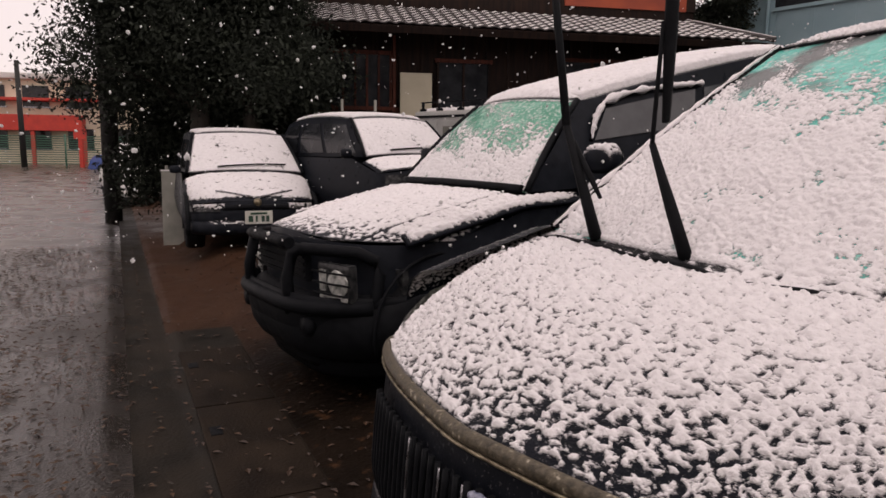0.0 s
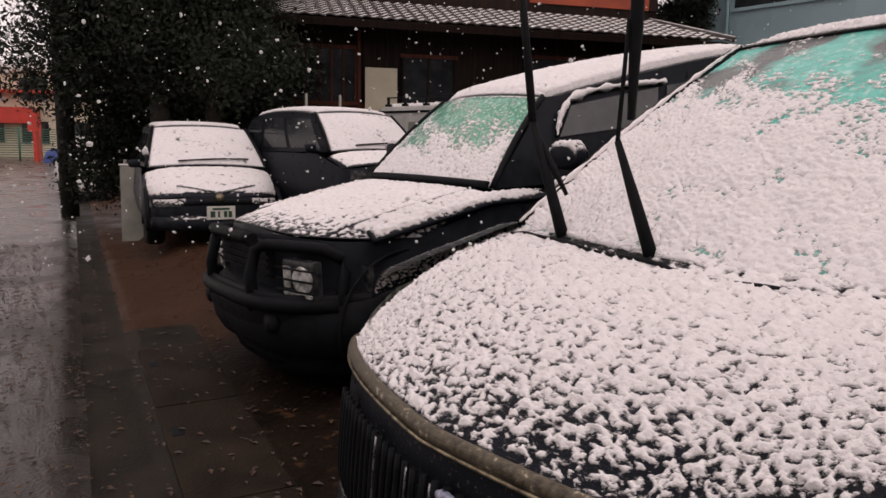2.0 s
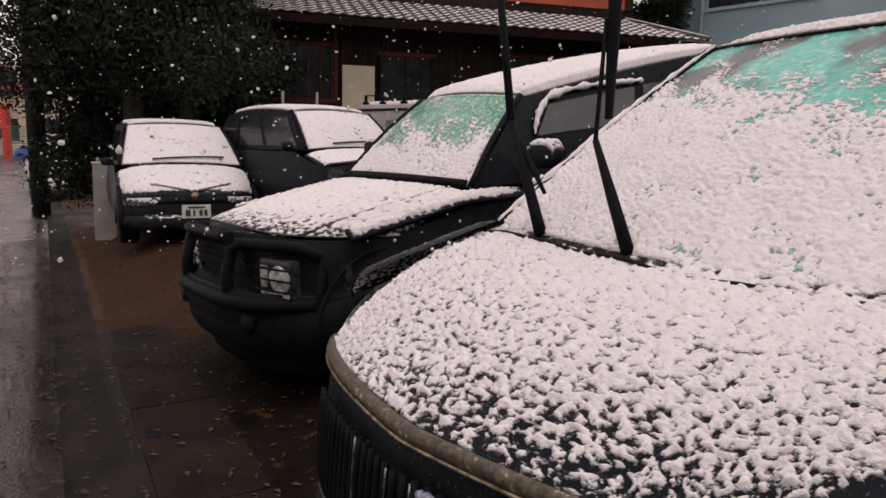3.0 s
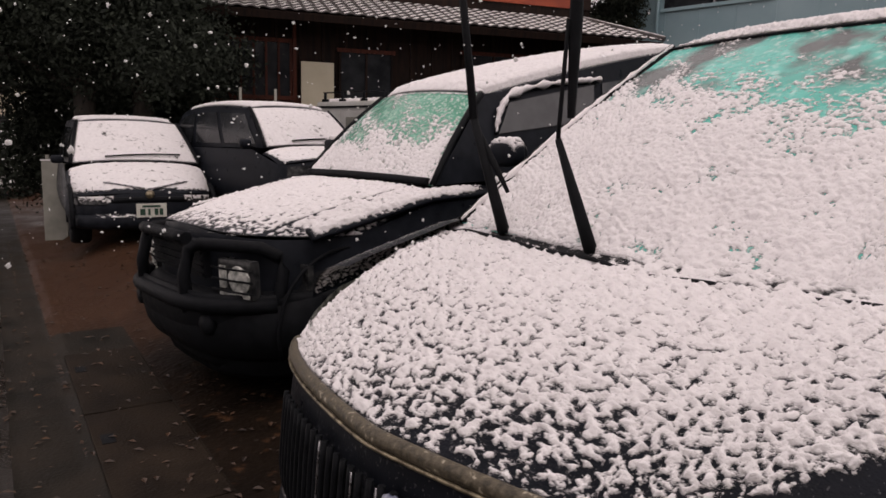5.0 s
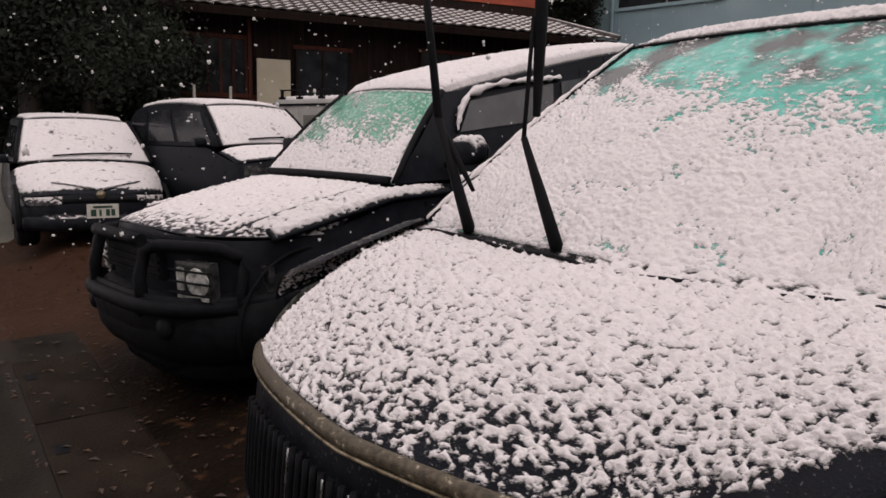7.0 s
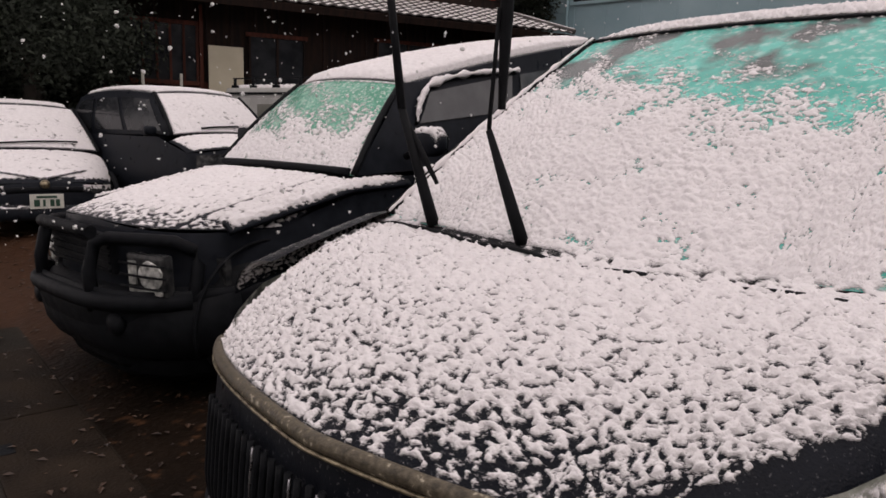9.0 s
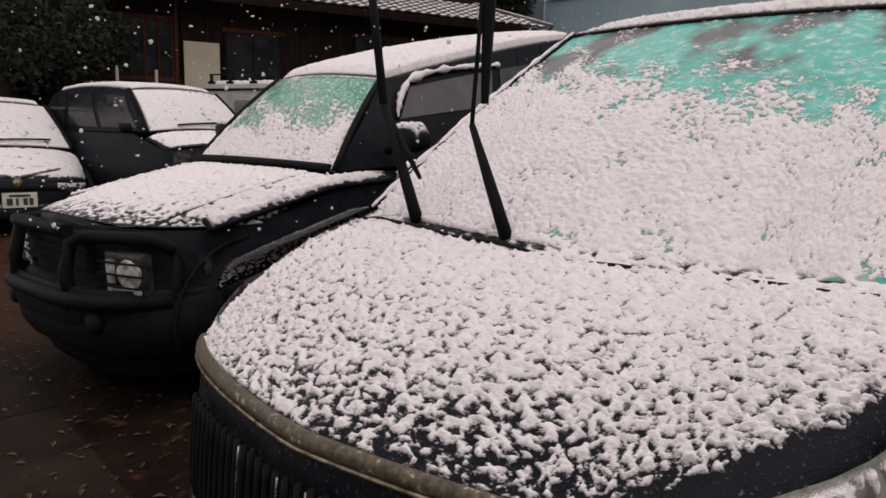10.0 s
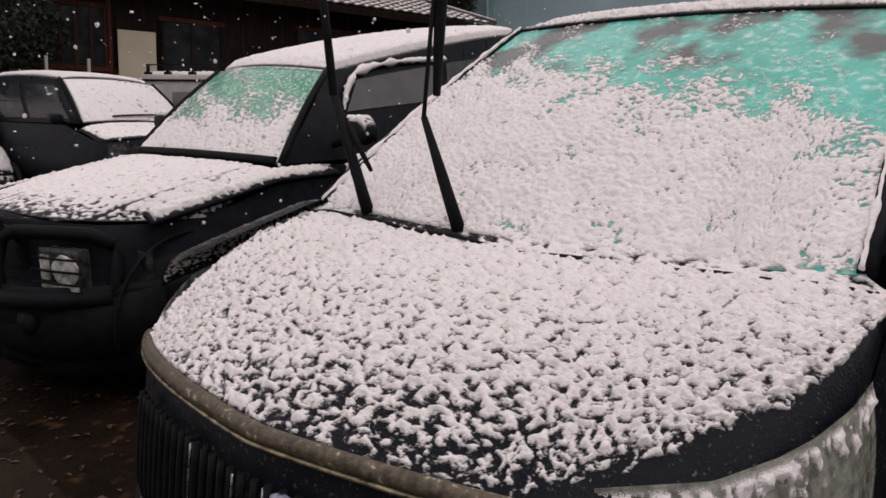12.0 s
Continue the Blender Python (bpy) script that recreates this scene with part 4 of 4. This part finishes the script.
build_covers()


# ---- the timber house with its tiled lean-to roof ----
HOUSE = Matrix.Translation((-2.209, 12.508, 0.81)) @ pose(0, 0, 0, 0, 0, 12)   # x along the front, y away from the lot


def build_house():
    h = thing("timber_house", HOUSE, "dark timber house with snowy tiled eaves and cream panel", "house")
    part("wall", box(-1.0, 8.2, 0.75, 0.95, -0.5, 2.95), SIDING, h, "dark stained timber wall")
    part("side_wall", box(8.0, 8.2, 0.95, 8, -0.5, 2.95), SIDING, h)
    part("side_wall", box(-1.0, -0.8, 0.95, 8, -0.5, 2.95), SIDING, h)
    part("rear_wall", box(-1.0, 8.2, 8, 8.2, -0.5, 2.95), SIDING, h)
    roof = part("roof", box(-1.3, 7.95, -0.06, 1.62, -0.06, 0.0), SIDING, h, "lean-to roof of snow-dusted tiles")
    roof.matrix_local = Matrix.Translation((0, 0.05, 2.85)) @ pose(0, 0, 0, 20.5, 0, 0)
    part("fascia", box(-1.3, 8.75, -0.07, -0.02, -0.13, -0.01), SIDING, roof)
    # second storey wall in weathered red, above the tiles
    part("upper_wall", box(5.0, 7.75, 1.62, 1.82, 3.66, 6.0), REDWALL, h, "red-orange upper wall")
    part("upper_wall", box(-1.0, 5.0, 1.66, 1.86, 3.0, 6.0), SIDING, h)
    part("upper_wall", box(5.0, 7.95, 1.66, 1.86, 3.0, 3.66), SIDING, h)
    part("corner_post", box(7.75, 7.95, 1.60, 1.86, 3.66, 6.0), SIDING, h)
    part("rail", box(5.0, 7.75, 1.58, 1.62, 4.25, 4.33), REDWOOD, h)
    part("upper_roof", box(-1.5, 8.4, 1.2, 8.6, 6.0, 6.2, 0.03), PALEROOF, h)
    part("hip_ridge", tube([(7.75, 1.58, 3.45), (8.80, 0.03, 2.90)], 0.06, 8), TILE, h)
    # windows with bars, the cream sheet between them
    for x0, x1, z0, z1, bars in ((0.15, 1.25, 1.45, 2.40, 6), (2.15, 3.15, 1.45, 2.30, 3), (4.6, 5.9, 1.4, 2.4, 3)):
        w = part("window", box(x0, x1, 0.70, 0.745, z0, z1), DARKGLASS, h)
        part("frame", box(x0 - 0.06, x1 + 0.06, 0.66, 0.74, z1, z1 + 0.07), REDWOOD, w)
        part("sill", box(x0 - 0.06, x1 + 0.06, 0.60, 0.74, z0 - 0.07, z0), REDWOOD, w)
        for x in np.linspace(x0, x1, bars):
            part("window_bar", box(x - 0.02, x + 0.02, 0.655, 0.69, z0, z1), REDWOOD if bars > 3 else SIDING, w)
    part("shutter", box(1.28, 1.34, 0.62, 0.74, 1.3, 2.75), REDWOOD, h)
    part("cream_panel", box(1.42, 2.02, 0.58, 0.62, 1.27, 2.08, 0.006), SHEET, h, "cream sheet panel leaning on the wall")
    # boards and battens of the front, one by one
    low = box(-0.10, 0.10, 0.0, 0.02, -0.5, 1.45)
    me_low = bpy.data.meshes.new("board")
    low.to_mesh(me_low)
    low.free()
    me_low.materials.append(REDWOOD)
    high = box(-0.022, 0.022, 0.0, 0.025, 1.5, 2.9)
    me_high = bpy.data.meshes.new("batten")
    high.to_mesh(me_high)
    high.free()
    me_high.materials.append(SIDING)
    for k in range(43):
        b = new("board", me_low)
        b.parent, b.location = h, (-0.9 + k * 0.212, 0.725, 0)
        if k % 2:
            b = new("batten", me_high)
            b.parent, b.location = h, (-0.9 + k * 0.212, 0.722, 0)
    # pantiles
    nu, nv = 9, 3
    u, v = np.meshgrid(np.linspace(0, 1, nu), np.linspace(0, 1, nv), indexing="ij")
    wave = 0.014 * np.sin(2 * np.pi * u - 0.6) + 0.008
    p = np.stack([(u - 0.5) * 0.215, v * 0.23, wave + 0.032 * (1 - v)], -1).reshape(-1, 3)
    rim = p[::nv].copy()
    lowrim = rim - np.array([0, 0, 0.03])
    f = [tuple(x) for x in grid_faces(nu, nv)]
    k0 = len(p)
    f += [(i * nv, k0 + i, k0 + i + 1, (i + 1) * nv) for i in range(nu - 1)]
    tile = mesh_of("tile", np.concatenate([p, lowrim]), f, TILE)
    rest_v, rest_f = [], []
    for i in range(47):
        for j in range(8):
            at = (-1.15 + i * 0.212, -0.05 + j * 0.205, 0.022 + random.uniform(-0.005, 0.005))
            if at[0] > 8.62 - 0.62 * at[1]:
                continue
            if j < 6:
                t = new("tile", tile)
                t.parent = roof
                t.location = at
                continue
            o = len(rest_v)
            rest_v += [tuple(q + np.array(at)) for q in np.concatenate([p, lowrim])]
            rest_f += [tuple(o + a for a in g) for g in f]
    tagged(part("upper_tiles", (rest_v, rest_f), TILE, roof), kind="stuff")
    return h


build_house()


def build_blue_building():
    b = thing("blue_building", Matrix.Translation((6.74, 18.69, 0.60)) @ pose(0, 0, 0, 0, 0, -53), "blue-grey metal-clad building with dark windows", "building")
    part("wall", box(0, 16, 0.0, 12, 0, 9.0), BLUEWALL, b)
    for x in np.arange(0.72, 16, 0.9):
        part("seam", box(x - 0.012, x + 0.012, -0.012, 0.0, 0, 9.0), BLUEWALL, b)
    part("drainpipe", tube([(1.44, -0.06, 0), (1.44, -0.06, 9.0)], 0.045, 8), BLUEWALL, b)
    for x in (1.60, 5.1, 8.6):
        w = part("window", box(x, x + 2.6, -0.035, 0.0, 4.30, 5.5), DARKGLASS, b)
        part("frame", box(x - 0.06, x + 2.66, -0.07, -0.035, 4.22, 4.30), BLUEWALL, w)
        part("frame", box(x + 1.27, x + 1.33, -0.06, -0.035, 4.30, 5.5), CHROME, w)
    part("roof", box(-0.2, 16.2, -0.2, 12.2, 9.0, 9.2, 0.02), PALEROOF, b)


build_blue_building()


# ---- trees: a tapered trunk, limbs, and a crown of many small leaf clumps ----
def leaf_cloud(blobs, count, size, rs):
    """Small crossed leaves scattered through lobes (x, y, z, radius)."""
    w = np.array([b[3] ** 2 for b in blobs])
    pick = rs.choice(len(blobs), count, p=w / w.sum())
    c = np.array(blobs)[pick]
    d = rs.normal(size=(count, 3))
    d /= np.linalg.norm(d, axis=1, keepdims=True)
    r = c[:, 3:] * (0.55 + 0.55 * rs.rand(count, 1)) * (1 + 0.25 * rs.normal(size=(count, 1)))
    p = c[:, :3] + d * r * np.array([1, 1, 0.85])
    a, b = rs.normal(size=(count, 3)), rs.normal(size=(count, 3))
    a /= np.linalg.norm(a, axis=1, keepdims=True)
    b -= (a * b).sum(1, keepdims=True) * a
    b /= np.linalg.norm(b, axis=1, keepdims=True)
    s = size * (0.6 + 0.8 * rs.rand(count, 1))
    n = np.cross(a, b)
    v = np.stack([p - a * s, p - b * s * 0.45 + n * s * 0.12, p + a * s, p + b * s * 0.45 + n * s * 0.12], 1).reshape(-1, 3)
    k = np.arange(count)[:, None] * 4
    f = np.concatenate([np.concatenate([k, k + 1, k + 2], 1), np.concatenate([k, k + 2, k + 3], 1)])
    return v, f, False


def build_tree(x, y, blobs, count, size, height, label, seed):
    rs = np.random.RandomState(seed)
    t = thing("evergreen_tree", Matrix.Translation((x, y, ground_at(x, y) - 0.02)), label, "tree")
    trunk = part("trunk", tube([(0, 0, 0), (0.05, 0.02, height * 0.3), (0.0, 0.08, height * 0.6), (0.1, 0.1, height * 0.9)], [0.20, 0.16, 0.12, 0.05], 10), BARK, t)
    for b in blobs[::2]:
        part("limb", tube([(0.03, 0.04, height * 0.35), (b[0] * 0.5, b[1] * 0.5, (b[2] + height * 0.35) / 2 + 0.15), (b[0], b[1], b[2])], [0.07, 0.045, 0.015], 7), BARK, trunk)
    tagged(part("crown", leaf_cloud(blobs, count, size, rs), LEAF, t), "dense dark evergreen leaves")
    return t


def lobes(n, sx, sy, z0, z1, r0, r1, seed):
    rs = np.random.RandomState(seed)
    return [(float(rs.uniform(-sx, sx)), float(rs.uniform(-sy, sy)), float(rs.uniform(z0, z1)), float(rs.uniform(r0, r1))) for _ in range(n)]


build_tree(-4.217, 11.844, lobes(34, 1.5, 0.7, 2.3, 5.4, 0.5, 0.95, 4), 110000, 0.042, 5.0, "dark spreading evergreen tree dusted by snow behind the pole", 1)
build_tree(-3.421, 12.117, lobes(24, 0.8, 0.5, 1.4, 5.2, 0.5, 0.85, 8), 75000, 0.042, 5.0, "dark evergreen tree in front of the timber house", 2)
build_tree(-4.03, 13.06, lobes(36, 1.7, 0.5, 0.4, 3.0, 0.5, 0.8, 15), 60000, 0.045, 3.0, "dark overgrown evergreen shrubs along the lot's edge", 3)

build_tree(6.55, 18.1, lobes(14, 0.35, 0.5, 3.6, 6.8, 0.4, 0.7, 23), 30000, 0.045, 6.0, "dark evergreen tree between timber house and blue building", 4)


def build_pole():
    p = thing("utility_pole", Matrix.Translation((-6.75, 14.05, 0)), "dark concrete utility pole beside the gutter", "pole")
    part("shaft", tube([(0, 0, -0.05), (0, 0, 4), (0, 0, 9)], [0.165, 0.16, 0.14], 18), POLEMAT, p)
    part("step_bolt", tube([(0.1, 0, 2.0), (0.3, 0, 2.0)], 0.012, 6), IRON, p)


build_pole()
post = thing("marker_post", Matrix.Translation((-4.612, 11.474, 0.02)), "thin pale metal marker post beside the pole", "post")
part("stake", tube([(0, 0, 0), (0, 0, 1.15)], 0.03, 8), CABINET, post)
board = thing("grey_board", Matrix.Translation((-4.153, 10.533, ground_at(-4.153, 10.533) - 0.01)) @ pose(0, 0, 0, -3, 0, 12), "tall grey-green board standing by the shrubs", "board")
part("panel", box(-0.15, 0.15, -0.10, 0.10, 0, 1.12, 0.012), CABINET, board)
part("cap", box(-0.16, 0.16, -0.11, 0.11, 1.12, 1.14, 0.004), SNOW, board)


for x, y in ((-1.737, 11.445), (-1.219, 11.581)):
    stake = thing("fence_stake", Matrix.Translation((x, y, ground_at(x, y))), "thin pale wooden stake before the house", "stake", "stakes before the house")
    part("shaft", tube([(0, 0, 0), (0, 0, 2.26 - ground_at(x, y))], 0.022, 8), CABINET, stake)

# ---- the end of the street ----
def build_far_house(name, x, y, turn, w, d, h, wall, roof, label, storeys=2, shift=0.0):
    b = thing(name, Matrix.Translation((x, y, 0)) @ pose(0, 0, 0, 0, 0, turn) @ Matrix.Scale(1.3, 4), label, "house")
    part("wall", box(-w / 2, w / 2, 0, d, 0, h), wall, b)
    rf = part("roof", box(-w / 2 - 0.4, w / 2 + 0.4, -0.4, d + 0.4, h, h + 0.35, 0.1), roof, b)
    for k in range(storeys):
        for i in np.arange(-w / 2 + 0.9, w / 2 - 1.2, 2.3):
            z = 0.9 + k * h / storeys
            wn_ = part("window", box(i, i + 1.4, -0.05, -0.003, z, z + 1.2), DARKGLASS, b)
            part("window_frame", box(i - 0.07, i + 1.47, -0.08, -0.051, z - 0.08, z), CHROME, wn_)
    return b, rf


far, far_roof = build_far_house("cream_house", -30.81, 54.48, 15.5, 9.0, 8, 4.9, CREAMWALL, PALEROOF, "cream two-storey house with red balcony front")
part("balcony", box(-4.6, 2.0, -1.2, -0.05, 1.95, 2.85, 0.03), REDPAINT, far, "red balcony front")
part("canopy", box(-4.7, 4.7, -0.9, -0.05, 3.66, 3.82, 0.03), REDPAINT, far)
for x in (-4.2, -0.6, 2.1):
    part("post", box(x - 0.1, x + 0.1, -1.15, -0.95, 0, 1.95), REDPAINT, far)
build_far_house("plain_house", -20.84, 56.21, 15.5, 6.0, 8, 4.6, CREAMWALL, PALEROOF, "plain cream house with pale roof", 2)


def build_fence():
    f = thing("mesh_fence", Matrix.Translation((-27.76, 48.37, 0)) @ pose(0, 0, 0, 0, 0, 15.5) @ Matrix.Scale(1.3, 4), "green mesh fence across the end of the street", "fence")
    for x in np.arange(-7, 9.1, 2.0):
        part("post", tube([(x, 0, 0), (x, 0, 1.7)], 0.05, 6), GREENNET, f)
    for z in np.arange(0.15, 1.7, 0.12):
        part("rail", tube([(-7, 0, float(z)), (9, 0, float(z))], 0.022, 5), GREENNET, f)


build_fence()
tarp = thing("tarpaulin_heap", Matrix.Translation((-21.3, 46.3, 0)) @ pose(0, 0, 0, 0, 0, 15.5), "heap covered by a blue tarpaulin", "heap")
part("tarpaulin", sheet(lambda u, v: np.stack([(u - 0.5) * 4.2, (v - 0.5) * 1.8, 0.95 * np.clip(np.sin(np.pi * u), 0, 1) ** 0.15 * np.clip(np.sin(np.pi * v), 0, 1) ** 0.2
                                               + 0.07 * GRAIN(u * 6, v * 5)], -1), 28, 18), BLUETARP, tarp)
sign = thing("red_post", Matrix.Translation((-24.64, 47.24, 0)), "red-orange marker post with board", "sign")
part("stake", box(-0.12, 0.12, -0.12, 0.12, 0, 2.6, 0.02), REDPAINT, sign)
part("panel", box(-0.4, 0.4, -0.16, -0.12, 1.9, 2.6, 0.02), REDPAINT, sign)
pole2 = thing("far_utility_pole", Matrix.Translation((-28.13, 46.54, 0)) @ Matrix.Scale(1.3, 4), "thin dark utility pole at the street's end", "pole")
part("shaft", tube([(0, 0, 0), (-0.05, 0, 5.3)], [0.15, 0.11], 10), POLEMAT, pole2)


# ---- plain unseen walls, added out of view so the cars reflect less sky ----
opposite = thing("unseen_opposite_wall", STREET @ Matrix.Translation((-9.5, 0, 0)), "unseen plain dim wall along the street's far side, added to darken reflections", "building", kind="structure")
part("wall", box(-0.3, 0.0, -30, 5, 0, 6.0), PLAINWALL, opposite)
behind = thing("unseen_rear_wall", STREET @ Matrix.Translation((0, -9.0, 0)), "unseen plain dim wall behind the lot, added to darken reflections", "building", kind="structure")
part("wall", box(-1.0, 26, -0.3, 0, 0, 6.5), PLAINWALL, behind)


# ---- fallen leaves, and the snow in the air ----
def scatter_leaves(name, seed, n, low, high, mat, label):
    rs = np.random.RandomState(seed)
    p = np.clip(rs.normal((low + high) / 2, (high - low) / 4, n), low, high)
    q = rs.uniform(2.2, 11.5, n)
    z = rise(p, q) + 0.012 + 0.012 * GRAIN(p / 1.7 + 5, q / 1.3) * (p > 0.85)
    a = rs.rand(n) * 6.28
    s = rs.uniform(0.008, 0.030, n)
    c, d = np.cos(a) * s, np.sin(a) * s
    v = np.stack([np.stack([p - c, q - d, z], -1), np.stack([p + d * 0.5, q - c * 0.5, z + s * 0.35], -1),
                  np.stack([p + c, q + d, z + 0.003], -1), np.stack([p - d * 0.5, q + c * 0.5, z + s * 0.3], -1)], 1).reshape(-1, 3)
    ob = part(name, (v, np.arange(4 * n).reshape(-1, 4), False), mat, None, label)
    ob.matrix_world = STREET
    tagged(ob, category="leaves", kind="stuff")


def scatter_flakes():
    rs = np.random.RandomState(11)
    vs, fs = [], []
    ball = bmesh.new()
    bmesh.ops.create_icosphere(ball, subdivisions=2, radius=1)
    base, tri = np.array([v.co[:] for v in ball.verts]), np.array([[v.index for v in f.verts] for f in ball.faces])
    ball.free()
    count = len(base)
    for k in range(1500):
        d = 1.0 + 8.0 * rs.rand() ** 0.75
        az = radians(rs.uniform(-34, 54))
        el = rs.uniform(-0.16, 0.34)
        s = rs.uniform(0.003, 0.0072) * (1.25 if rs.rand() < 0.12 else 1)
        s *= 0.7 if d < 2.5 else 1.0
        c = np.array([d * math.sin(az), d * math.cos(az), 1.48 + d * el])
        if c[2] < 0.1 or (az > 0.22 and d < 3.4):
            continue
        lump = 1 + 0.45 * np.sin(base @ rs.normal(size=3) * 3 + rs.rand() * 6) * np.sin(base @ rs.normal(size=3) * 3)
        v = base * s * lump[:, None] * rs.uniform(0.6, 1.25, 3) + c
        fs += (tri + count * len(vs)).tolist()
        vs.append(v)
    ob = part("falling_snow", (np.concatenate(vs), fs), FLAKE, None, "sparse snowflakes falling through the air")
    tagged(ob, category="snow", kind="stuff")


scatter_leaves("fallen_leaves", 7, 5200, -2.0, 0.15, DEADLEAF, "dark wet fallen leaves strewn along the street's edge")
scatter_leaves("lot_leaves", 9, 3800, 0.3, 3.6, LOTLEAF, "brown and tan fallen leaves trodden into the lot")
scatter_flakes()
